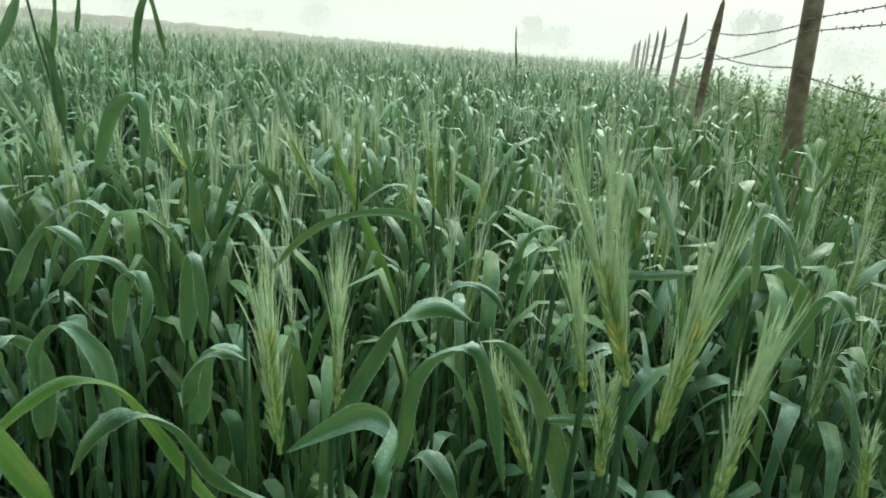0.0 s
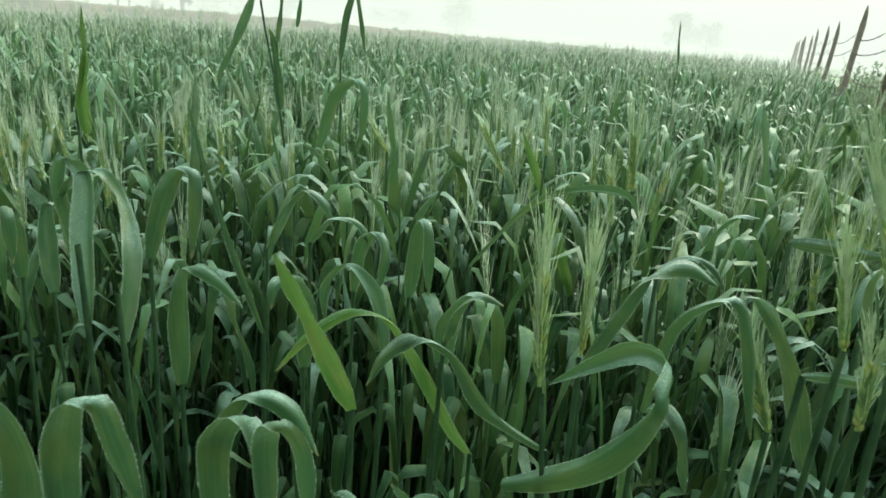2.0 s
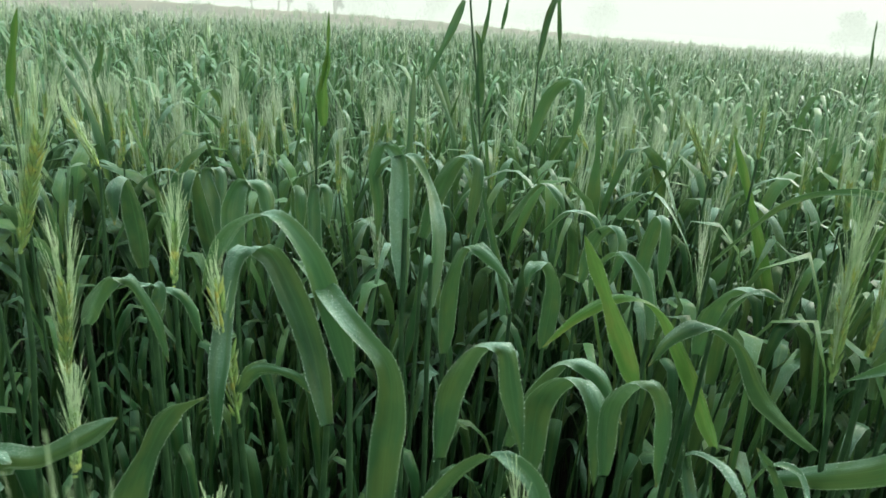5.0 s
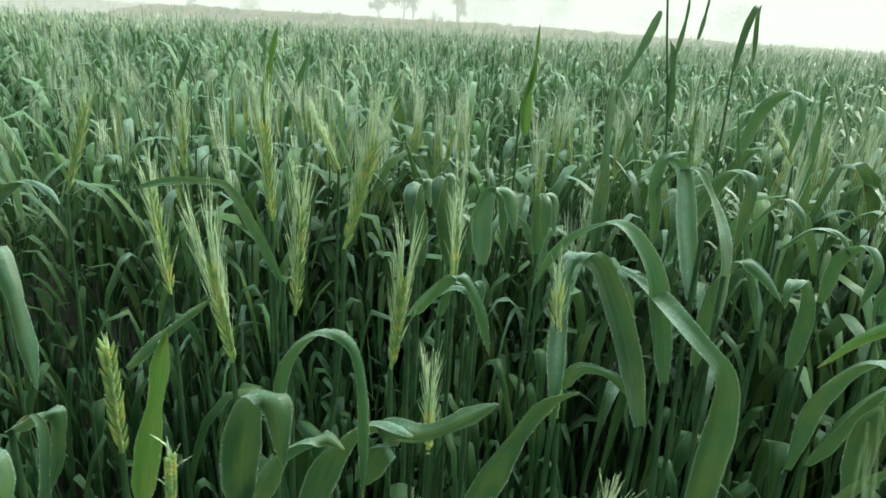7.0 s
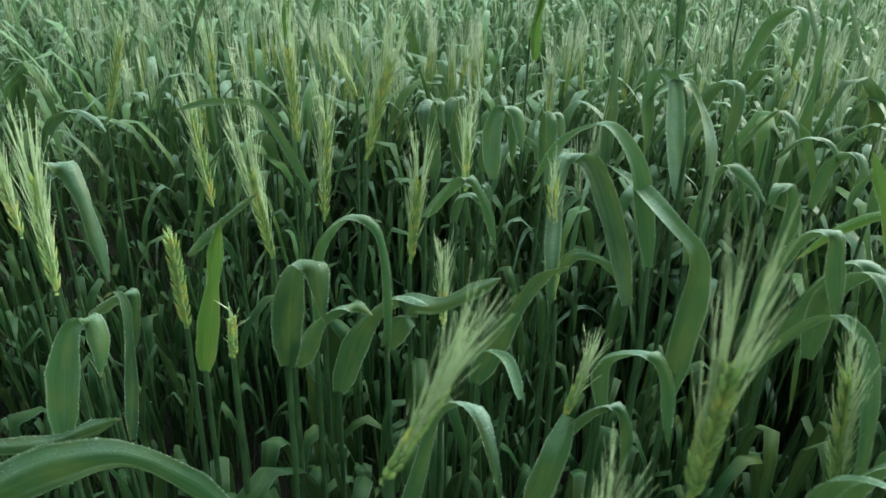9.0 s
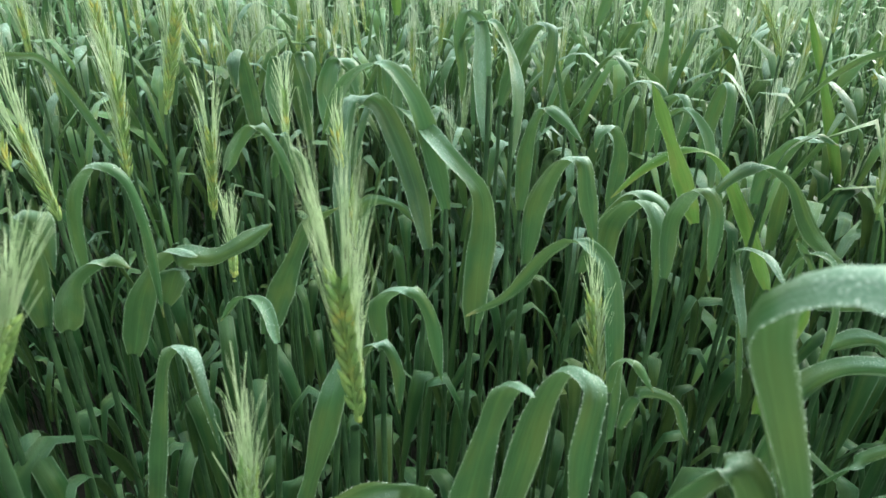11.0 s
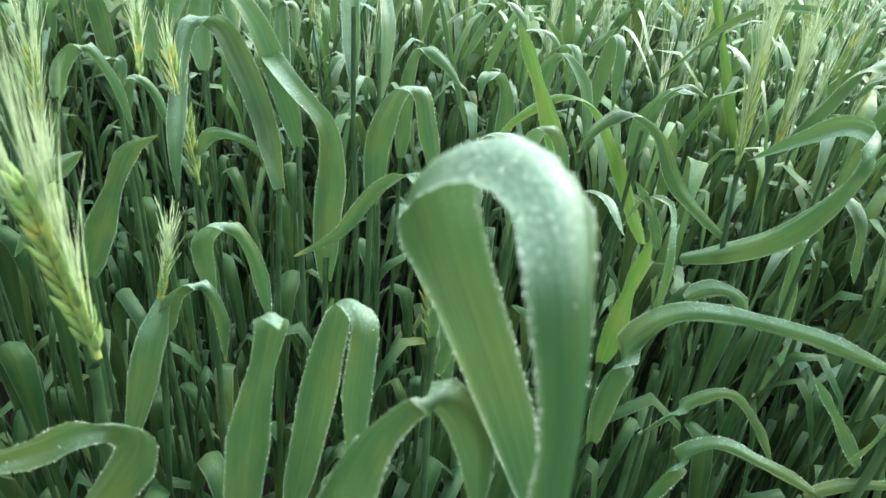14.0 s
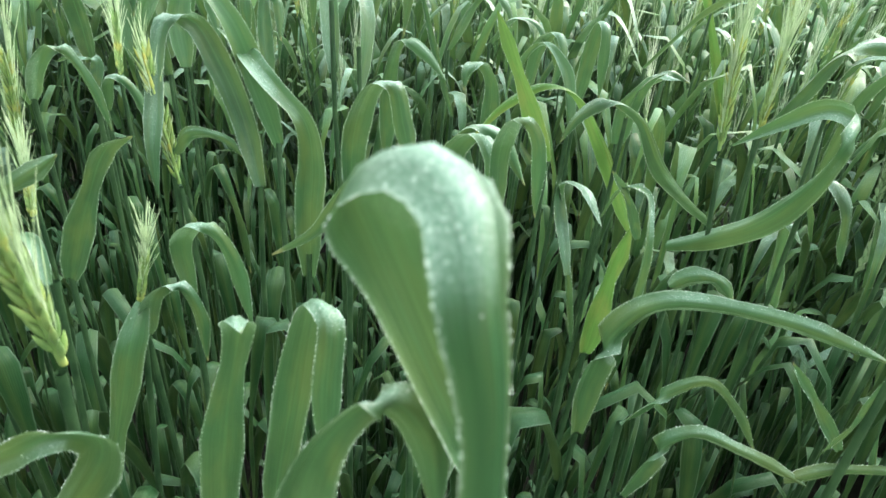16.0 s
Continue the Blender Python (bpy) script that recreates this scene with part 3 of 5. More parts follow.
# wheat added mostly out of view, beside and behind, to block light
around = ring(rng, 0.42, 2.4, 45, 282, 170)
around = around[(np.hypot(around[:, 0] + 0.5, around[:, 1] + 0.2) > 1.05) | (around[:, 1] < -0.5)]
scatter("side_wheat", side_kinds, around, rng, (0.9, 1.08), "dense green wheat added all round")
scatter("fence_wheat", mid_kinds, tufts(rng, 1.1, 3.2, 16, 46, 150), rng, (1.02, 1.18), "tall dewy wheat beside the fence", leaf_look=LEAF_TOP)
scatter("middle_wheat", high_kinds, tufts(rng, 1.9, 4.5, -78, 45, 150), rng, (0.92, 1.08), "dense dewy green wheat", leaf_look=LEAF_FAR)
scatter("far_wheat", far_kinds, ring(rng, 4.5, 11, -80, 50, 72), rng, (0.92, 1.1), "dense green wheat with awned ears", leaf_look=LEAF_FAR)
scatter("back_wheat", distant_kinds, ring(rng, 2.4, 13, 48, 282, 12), rng, (0.92, 1.08), "green wheat on all sides")
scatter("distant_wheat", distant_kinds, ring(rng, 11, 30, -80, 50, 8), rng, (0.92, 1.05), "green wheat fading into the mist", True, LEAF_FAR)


# ---- the plants close by ----
hero_rng = np.random.default_rng(11)
low_rng = np.random.default_rng(12)
dew_rng = np.random.default_rng(13)


def hero(x, y, label):
    """The root of a wheat plant that stands at (x, y)."""
    root = tagged(new("wheat_plant"), label, "wheat plant", "wheat close by")
    root.location = (x, y, 0)
    return root


def hold(name, geo, material, root, label=""):
    ob = part(name, geo, material, root, label)
    ob.matrix_parent_inverse = Matrix.Translation(-root.location)
    return ob


def dew_geo(grid):
    """Beads of dew: in rows along both rims of a leaf and scattered where it lies flat. grid: its points, along and across."""
    geo = Geo()
    along = unit(np.gradient(grid, axis=0))
    across = unit(np.gradient(grid, axis=1))
    up = np.cross(across, along)
    up *= np.where(up[..., 2:] < 0, -1.0, 1.0)
    rows = len(grid) - 1
    length = np.linalg.norm(np.diff(grid[:, 4], axis=0), axis=1).sum()
    spots = []
    for col in (0, 8):
        s = np.cumsum(dew_rng.exponential(0.0019, int(length / 0.0014)) + 0.0004) / length
        wet = dew_rng.uniform(0.25, 0.95)
        for q in s[s < 0.985]:
            if dew_rng.random() < wet:
                spots.append((q * rows, col, dew_rng.uniform(0.00009, 0.00023)))
    for k in range(int(length * 1100)):
        q, c = dew_rng.uniform(0, rows * 0.97), dew_rng.uniform(0.4, 7.6)
        if abs(up[int(q), int(c), 2]) > dew_rng.uniform(0.5, 1.0):
            spots.append((q, c, dew_rng.uniform(0.00009, 0.00022)))
    for q, c, r in spots:
        i, j = min(int(q), rows - 1), min(int(c), 7)
        a, b = q - i, c - j
        p = (grid[i, j] * (1 - b) + grid[i, j + 1] * b) * (1 - a) + (grid[i + 1, j] * (1 - b) + grid[i + 1, j + 1] * b) * a
        u, e, n = along[i, j] * r, across[i, j] * r, up[i, j] * r
        low = [p - u - e, p + u - e, p + u + e, p - u + e]
        high = [p + n * 1.3 + 0.6 * d for d in (-u - e, u - e, u + e, e - u)]
        geo.add(low + high, DROP_FACES)
    return geo


DROP_FACES = ((0, 1, 5, 4), (1, 2, 6, 5), (2, 3, 7, 6), (3, 0, 4, 7), (4, 5, 6, 7), (3, 2, 1, 0))


def stalk(root, foot, *points):
    g = Geo()
    tube(g, [foot, *points], 0.0030, 0.0021, 10, 8)
    hold("stem", g, STEM, root)
    # the lower leaves, shade of the upper ones put into a darker colour
    line = smooth_curve([foot, *points], 40)
    az = low_rng.uniform(0, 2 * np.pi)
    for z in (0.64, 0.53, 0.42, 0.30):
        at = line[np.argmin(np.abs(line[:, 2] - z - low_rng.uniform(-0.04, 0.04)))]
        az += np.pi * low_rng.uniform(0.7, 1.3)
        ln = low_rng.uniform(0.2, 0.34)
        g = Geo()
        blade(g, arch(low_rng, at, az, ln * low_rng.uniform(0.12, 0.36), ln * low_rng.uniform(0.22, 0.36), ln * low_rng.uniform(0.6, 1.2)), low_rng.uniform(0.012, 0.020),
              np.degrees(az) + 90 + low_rng.normal(0, 18), np.degrees(az) + 90 + low_rng.normal(0, 45), 12, 4, 0.4, full=low_rng.uniform(0, 0.5))
        hold("leaf", g, LEAF_SHADED, root)


def leaf(root, width, side, side_end, *points, material=LEAF):
    g = Geo()
    blade(g, points, width, side, side_end, 40, 8, hero_rng.uniform(0.4, 0.8), 0.45, 0.05, 0.025, 0.5, 0.88)
    ob = hold("leaf", g, material, root)
    drops = dew_geo(g.v[0].reshape(41, 9, 3))
    if drops.n:
        tagged(part("dew", drops, DEW, ob, "beads of dew along the leaf"), kind="stuff")


def fresh_leaf(root, width, side, side_end, *points):
    leaf(root, width, side, side_end, *points, material=LEAF_YOUNG)


def ear(root, foot, top, awn, thin=0.00031):
    body, hair = ear_geo(foot, top, hero_rng, awn * 0.74, 20, 0.0074, thin, 7, beads=True, awns=4 if awn > 0.03 else 1)
    ob = hold("ear", body, EAR, root)
    hb = part("beard", hair, AWN_NEAR, ob, "pale beard of dewy awns")
    return hb



plant = hero(-0.203, 0.235, "tall wheat plant with a broad leaf arching high, wet with dew")
stalk(plant, (-0.198, 0.232, 0.0), (-0.200, 0.236, 0.700), (-0.201, 0.237, 0.795), (-0.210, 0.249, 0.860))
leaf(plant, 0.0180, (0.55, 0.84, 0.00), (0.45, 0.89, 0.00), (-0.210, 0.249, 0.858), (-0.218, 0.239, 0.908), (-0.228, 0.227, 0.953), (-0.247, 0.219, 0.974), (-0.268, 0.214, 0.966), (-0.287, 0.214, 0.943), (-0.303, 0.214, 0.911))
plant = hero(-0.218, 0.230, "wheat plant with a dark leaf bent back and hanging")
stalk(plant, (-0.222, 0.226, 0.0), (-0.220, 0.228, 0.700), (-0.217, 0.233, 0.829))
leaf(plant, 0.0190, (0.83, 0.56, 0.00), (0.70, 0.71, 0.00), (-0.217, 0.233, 0.829), (-0.236, 0.243, 0.876), (-0.252, 0.243, 0.913), (-0.268, 0.238, 0.942), (-0.277, 0.224, 0.946), (-0.275, 0.208, 0.924), (-0.268, 0.193, 0.897), (-0.260, 0.178, 0.868), (-0.256, 0.172, 0.835))
plant = hero(-0.169, 0.223, "wheat plant with a yellowing leaf kinked in its middle")
stalk(plant, (-0.172, 0.218, 0.0), (-0.171, 0.220, 0.650), (-0.169, 0.223, 0.790))
leaf(plant, 0.0215, (0.97, 0.25, 0.00), (0.72, 0.69, 0.00), (-0.169, 0.223, 0.770), (-0.168, 0.226, 0.830), (-0.167, 0.229, 0.862), (-0.170, 0.226, 0.892), (-0.187, 0.225, 0.907), (-0.206, 0.227, 0.920), (-0.230, 0.238, 0.930), (-0.255, 0.247, 0.937))

plant = hero(-0.245, 0.208, "wheat plant with a slim yellowing ear")
stalk(plant, (-0.267, 0.198, 0.0), (-0.262, 0.206, 0.762), (-0.266, 0.203, 0.828))
ear(plant, (-0.267, 0.203, 0.835), (-0.275, 0.198, 0.926), 0.040)

plant = hero(-0.203, 0.369, "wheat plant with two stems and leaves looped over")
stalk(plant, (-0.212, 0.332, 0.0), (-0.214, 0.345, 0.705), (-0.221, 0.343, 0.884), (-0.221, 0.343, 0.946))
stalk(plant, (-0.205, 0.370, 0.0), (-0.196, 0.354, 0.716), (-0.201, 0.352, 0.868), (-0.201, 0.352, 0.911))
leaf(plant, 0.0171, (0.95, 0.32, 0.00), (0.95, 0.32, 0.00), (-0.220, 0.343, 0.888), (-0.239, 0.369, 0.936), (-0.258, 0.395, 0.983), (-0.269, 0.391, 0.992), (-0.276, 0.389, 0.972), (-0.271, 0.390, 0.935), (-0.271, 0.390, 0.905))
leaf(plant, 0.0148, (0.37, 0.93, 0.00), (0.52, 0.85, 0.00), (-0.200, 0.352, 0.874), (-0.210, 0.380, 0.929), (-0.234, 0.403, 0.966), (-0.247, 0.399, 0.982), (-0.269, 0.392, 0.970), (-0.277, 0.390, 0.951))

plant = hero(-0.265, 0.452, "wheat plant with a leaf folded over flat")
stalk(plant, (-0.265, 0.452, 0.0), (-0.268, 0.478, 0.884))
leaf(plant, 0.0176, (0.95, 0.32, 0.00), (0.95, 0.32, 0.00), (-0.268, 0.478, 0.884), (-0.253, 0.482, 0.941), (-0.230, 0.473, 0.974), (-0.212, 0.464, 0.973), (-0.212, 0.457, 0.900))

plant = hero(-0.186, 0.510, "wheat plant with a thin rolled leaf standing up")
stalk(plant, (-0.186, 0.510, 0.0), (-0.184, 0.527, 0.802))
leaf(plant, 0.0072, (0.95, 0.32, 0.00), (0.95, 0.32, 0.00), (-0.184, 0.527, 0.802), (-0.212, 0.519, 0.893), (-0.232, 0.512, 0.971), (-0.243, 0.509, 1.026))

plant = hero(-0.261, 0.661, "wheat plant with a leaf bent over")
stalk(plant, (-0.261, 0.661, 0.0), (-0.252, 0.669, 0.836))
leaf(plant, 0.0182, (0.37, 0.93, 0.00), (0.52, 0.85, 0.00), (-0.252, 0.669, 0.836), (-0.217, 0.656, 0.899), (-0.199, 0.662, 0.916), (-0.179, 0.668, 0.901), (-0.170, 0.671, 0.874))

plant = hero(-0.237, 0.462, "wheat plant with a drooping leaf")
stalk(plant, (-0.237, 0.462, 0.0), (-0.227, 0.454, 0.777))
leaf(plant, 0.0184, (0.78, 0.62, 0.00), (0.78, 0.62, 0.00), (-0.227, 0.454, 0.777), (-0.222, 0.449, 0.862), (-0.203, 0.438, 0.901), (-0.183, 0.444, 0.890), (-0.162, 0.451, 0.865))

plant = hero(-0.037, 0.366, "wheat plant with a pale fresh leaf standing upright")
stalk(plant, (-0.037, 0.366, 0.0), (-0.036, 0.375, 0.839))
fresh_leaf(plant, 0.0163, (0.95, 0.32, 0.00), (0.95, 0.32, 0.00), (-0.036, 0.375, 0.839), (-0.059, 0.368, 0.893), (-0.087, 0.359, 0.955))

plant = hero(0.041, 0.515, "wheat plant with a long leaf arching over")
stalk(plant, (0.041, 0.515, 0.0), (0.035, 0.502, 0.730))
fresh_leaf(plant, 0.0178, (0.98, -0.20, 0.00), (0.93, -0.37, 0.00), (0.035, 0.502, 0.730), (0.018, 0.474, 0.779), (-0.010, 0.466, 0.834), (-0.037, 0.457, 0.874), (-0.063, 0.449, 0.881), (-0.096, 0.439, 0.859), (-0.123, 0.431, 0.823))

plant = hero(0.079, 0.447, "wheat plant with a dewy arched leaf")
stalk(plant, (0.079, 0.447, 0.0), (0.104, 0.451, 0.784))
leaf(plant, 0.0189, (0.98, -0.20, 0.00), (0.98, -0.20, 0.00), (0.104, 0.451, 0.784), (0.052, 0.412, 0.841), (0.026, 0.404, 0.882), (0.002, 0.397, 0.893), (-0.018, 0.391, 0.878), (-0.030, 0.387, 0.853))

plant = hero(-0.053, 0.450, "wheat plant with a looped leaf")
stalk(plant, (-0.053, 0.450, 0.0), (-0.038, 0.453, 0.844))
leaf(plant, 0.0155, (0.52, 0.85, 0.00), (0.52, 0.85, 0.00), (-0.038, 0.453, 0.844), (-0.054, 0.466, 0.889), (-0.075, 0.465, 0.910), (-0.089, 0.460, 0.895), (-0.092, 0.460, 0.862))

plant = hero(-0.169, 0.545, "wheat plant with a drooping leaf")
stalk(plant, (-0.169, 0.545, 0.0), (-0.149, 0.545, 0.762))
leaf(plant, 0.0205, (0.88, 0.48, 0.00), (0.88, 0.48, 0.00), (-0.149, 0.545, 0.762), (-0.148, 0.545, 0.841), (-0.157, 0.526, 0.868), (-0.163, 0.509, 0.863), (-0.163, 0.503, 0.842))

plant = hero(-0.078, 0.673, "wheat plant with a leaf folded over flat")
stalk(plant, (-0.078, 0.673, 0.0), (-0.077, 0.678, 0.798))
leaf(plant, 0.0195, (0.95, 0.32, 0.00), (0.95, 0.32, 0.00), (-0.077, 0.678, 0.798), (-0.072, 0.680, 0.863), (-0.062, 0.666, 0.900), (-0.054, 0.654, 0.894), (-0.047, 0.650, 0.815))

plant = hero(-0.131, 0.308, "wheat plant with dewy leaves bent over")
stalk(plant, (-0.131, 0.308, 0.0), (-0.115, 0.314, 0.797))
leaf(plant, 0.0196, (0.66, 0.75, 0.00), (0.66, 0.75, 0.00), (-0.115, 0.314, 0.797), (-0.096, 0.299, 0.862), (-0.076, 0.303, 0.886), (-0.056, 0.309, 0.878), (-0.036, 0.315, 0.842))
leaf(plant, 0.0199, (0.95, 0.32, 0.00), (0.95, 0.32, 0.00), (-0.087, 0.281, 0.806), (-0.085, 0.281, 0.867), (-0.062, 0.272, 0.892), (-0.047, 0.262, 0.881), (-0.041, 0.257, 0.831))

plant = hero(-0.052, 0.226, "wheat plant with a dewy leaf bent over")
stalk(plant, (-0.052, 0.226, 0.0), (-0.036, 0.247, 0.848))
leaf(plant, 0.0138, (0.78, 0.62, 0.00), (0.95, 0.32, 0.00), (-0.036, 0.247, 0.848), (-0.039, 0.251, 0.894), (-0.021, 0.228, 0.925), (-0.011, 0.231, 0.913), (-0.006, 0.233, 0.861))

plant = hero(-0.122, 0.193, "wheat plant with a broad leaf folded over")
stalk(plant, (-0.122, 0.193, 0.0), (-0.125, 0.209, 0.852))
leaf(plant, 0.0177, (0.52, 0.85, 0.00), (0.95, 0.32, 0.00), (-0.125, 0.209, 0.852), (-0.120, 0.207, 0.905), (-0.100, 0.198, 0.939), (-0.089, 0.197, 0.940), (-0.083, 0.199, 0.916), (-0.074, 0.202, 0.877))

plant = hero(-0.014, 0.192, "wheat plant with an ear sheltered under its bent leaf")
stalk(plant, (-0.051, 0.184, 0.0), (-0.031, 0.181, 0.651), (-0.047, 0.174, 0.775))
leaf(plant, 0.0147, (0.40, 0.92, 0.00), (0.90, 0.44, 0.00), (-0.038, 0.154, 0.775), (-0.047, 0.160, 0.848), (-0.059, 0.168, 0.890), (-0.075, 0.161, 0.903), (-0.089, 0.154, 0.895), (-0.110, 0.145, 0.863), (-0.133, 0.135, 0.847))
ear(plant, (-0.047, 0.163, 0.778), (-0.060, 0.157, 0.869), 0.050)

plant = hero(0.089, 0.408, "green wheat plant with an awned ear and a folded pointed leaf")
stalk(plant, (0.105, 0.387, 0.0), (0.105, 0.407, 0.762), (0.094, 0.404, 0.861))
leaf(plant, 0.0208, (-0.32, 0.59, 0.74), (-0.31, 0.56, 0.77), (0.072, 0.418, 0.768), (0.097, 0.404, 0.788), (0.130, 0.383, 0.822), (0.152, 0.357, 0.869), (0.159, 0.327, 0.916), (0.167, 0.351, 0.923), (0.151, 0.368, 0.923), (0.127, 0.382, 0.903), (0.098, 0.394, 0.876))
ear(plant, (0.091, 0.403, 0.872), (0.084, 0.401, 0.950), 0.085)

plant = hero(0.125, 0.450, "green wheat plant with an awned ear")
stalk(plant, (0.138, 0.442, 0.0), (0.129, 0.454, 0.733), (0.117, 0.450, 0.871))
ear(plant, (0.118, 0.450, 0.878), (0.117, 0.450, 0.937), 0.080)

plant = hero(0.129, 0.418, "wheat plant with a broad leaf seen from below")
stalk(plant, (0.129, 0.418, 0.0), (0.118, 0.435, 0.874))
leaf(plant, 0.0204, (0.71, 0.56, 0.42), (0.71, 0.56, 0.42), (0.118, 0.435, 0.874), (0.138, 0.441, 0.917), (0.158, 0.447, 0.947), (0.182, 0.455, 0.953), (0.206, 0.462, 0.940))

plant = hero(-0.006, 0.620, "wheat plant with a long leaf lying flat over the others")
stalk(plant, (-0.006, 0.620, 0.0), (-0.001, 0.633, 0.863))
leaf(plant, 0.0153, (0.47, -0.18, 0.87), (0.60, -0.24, 0.77), (-0.001, 0.633, 0.863), (0.047, 0.648, 0.924), (0.077, 0.657, 0.946), (0.120, 0.671, 0.954), (0.153, 0.681, 0.947), (0.165, 0.684, 0.924))

plant = hero(0.134, 1.147, "wheat plant with a rolled leaf standing up")
stalk(plant, (0.134, 1.147, 0.0), (0.112, 1.139, 0.649))
fresh_leaf(plant, 0.0218, (0.95, 0.32, 0.00), (0.95, 0.32, 0.00), (0.112, 1.139, 0.649), (0.052, 1.120, 0.806), (-0.006, 1.102, 0.945))

plant = hero(0.204, 0.861, "green wheat plant with an awned ear")
stalk(plant, (0.204, 0.861, 0.0), (0.167, 0.851, 0.918))
ear(plant, (0.167, 0.851, 0.918), (0.158, 0.848, 0.989), 0.090)

plant = hero(0.176, 0.427, "wheat plant with a leaf bent far over")
stalk(plant, (0.176, 0.427, 0.0), (0.163, 0.414, 0.856))
leaf(plant, 0.0139, (0.75, 0.66, 0.00), (0.98, 0.20, 0.00), (0.163, 0.414, 0.856), (0.171, 0.405, 0.930), (0.188, 0.392, 0.954), (0.203, 0.392, 0.957), (0.215, 0.392, 0.931), (0.230, 0.392, 0.863))

plant = hero(0.276, 0.361, "green wheat plant with a large awned ear")
stalk(plant, (0.299, 0.358, 0.0), (0.285, 0.362, 0.888), (0.281, 0.362, 0.954))
ear(plant, (0.280, 0.362, 0.960), (0.259, 0.362, 1.020), 0.110)

plant = hero(0.295, 0.348, "green wheat plant with a leaning yellow ear")
stalk(plant, (0.298, 0.344, 0.0), (0.292, 0.348, 0.892), (0.296, 0.348, 0.927))
ear(plant, (0.297, 0.348, 0.938), (0.305, 0.348, 1.002), 0.090)

plant = hero(0.306, 0.307, "green wheat plant with a leaning ear")
stalk(plant, (0.306, 0.307, 0.0), (0.309, 0.303, 0.934))
ear(plant, (0.309, 0.303, 0.934), (0.314, 0.303, 0.986), 0.070)

plant = hero(0.274, 0.538, "wheat plant with a leaf lying flat")
stalk(plant, (0.274, 0.538, 0.0), (0.273, 0.551, 0.955))
leaf(plant, 0.0134, (0.17, 0.00, 0.98), (0.17, 0.00, 0.98), (0.273, 0.551, 0.955), (0.306, 0.551, 0.954), (0.343, 0.551, 0.952), (0.384, 0.551, 0.958))

plant = hero(0.438, 0.493, "wheat plant with a broad leaf leaning over")
stalk(plant, (0.438, 0.493, 0.0), (0.424, 0.512, 0.895))
leaf(plant, 0.0186, (0.98, 0.20, 0.00), (0.98, 0.20, 0.00), (0.424, 0.512, 0.895), (0.445, 0.512, 0.937), (0.458, 0.496, 0.972), (0.462, 0.482, 0.972), (0.468, 0.476, 0.954))

plant = hero(0.260, 0.910, "wheat plant with an arched leaf")
stalk(plant, (0.260, 0.910, 0.0), (0.278, 0.929, 0.773))
leaf(plant, 0.0232, (0.75, 0.66, 0.00), (0.75, 0.66, 0.00), (0.278, 0.929, 0.773), (0.287, 0.918, 0.854), (0.312, 0.907, 0.891), (0.340, 0.907, 0.890))

plant = hero(0.199, 0.607, "wheat plant with a small arched leaf")
stalk(plant, (0.199, 0.607, 0.0), (0.184, 0.612, 0.888))
leaf(plant, 0.0135, (0.63, 0.78, 0.00), (0.75, 0.66, 0.00), (0.184, 0.612, 0.888), (0.193, 0.605, 0.911), (0.212, 0.590, 0.921), (0.232, 0.590, 0.910), (0.242, 0.590, 0.892))

plant = hero(-0.012, 0.478, "wheat plant with a dewy leaf bent over")
stalk(plant, (-0.012, 0.478, 0.0), (0.002, 0.495, 0.822))
leaf(plant, 0.0225, (0.88, 0.48, 0.00), (0.88, 0.48, 0.00), (0.002, 0.495, 0.822), (0.006, 0.497, 0.867), (0.027, 0.486, 0.897), (0.045, 0.477, 0.897))

plant = hero(-0.188, 0.646, "wheat plant with a small arched leaf")
stalk(plant, (-0.188, 0.646, 0.0), (-0.194, 0.661, 0.855))
leaf(plant, 0.0145, (0.52, 0.85, 0.00), (0.52, 0.85, 0.00), (-0.194, 0.661, 0.855), (-0.162, 0.648, 0.892), (-0.136, 0.656, 0.888), (-0.115, 0.663, 0.854))

plant = hero(-0.401, 0.058, "wheat plant with a leaf hooped over, wet with dew")
stalk(plant, (-0.401, 0.058, 0.0), (-0.382, 0.049, 0.839))
leaf(plant, 0.0102, (0.10, 1.00, 0.00), (0.58, 0.81, 0.00), (-0.382, 0.049, 0.839), (-0.378, 0.049, 0.891), (-0.365, 0.049, 0.917), (-0.340, 0.050, 0.935), (-0.329, 0.057, 0.926), (-0.324, 0.061, 0.896), (-0.323, 0.061, 0.824))

plant = hero(-0.384, 0.004, "wheat plant with a very broad blunt leaf")
stalk(plant, (-0.384, 0.004, 0.0), (-0.367, 0.009, 0.832))
leaf(plant, 0.0214, (0.83, 0.56, 0.00), (0.83, 0.56, 0.00), (-0.367, 0.009, 0.832), (-0.363, 0.011, 0.877), (-0.344, 0.004, 0.918), (-0.327, -0.001, 0.924), (-0.318, -0.003, 0.889))

plant = hero(-0.387, 0.024, "wheat plant with a browned dewy leaf")
stalk(plant, (-0.387, 0.024, 0.0), (-0.387, 0.031, 0.810))
leaf(plant, 0.0189, (0.58, 0.81, 0.00), (0.58, 0.81, 0.00), (-0.387, 0.031, 0.810), (-0.354, 0.027, 0.863), (-0.335, 0.038, 0.877), (-0.324, 0.046, 0.869))

plant = hero(-0.335, 0.093, "wheat plant with a broad twisted leaf")
stalk(plant, (-0.335, 0.093, 0.0), (-0.335, 0.073, 0.826))
leaf(plant, 0.0193, (0.47, 0.32, 0.82), (0.47, 0.32, 0.82), (-0.335, 0.073, 0.826), (-0.321, 0.082, 0.858), (-0.306, 0.092, 0.859), (-0.288, 0.104, 0.869), (-0.269, 0.116, 0.885))

plant = hero(-0.467, -0.014, "wheat plant with a fresh pointed leaf standing upright")
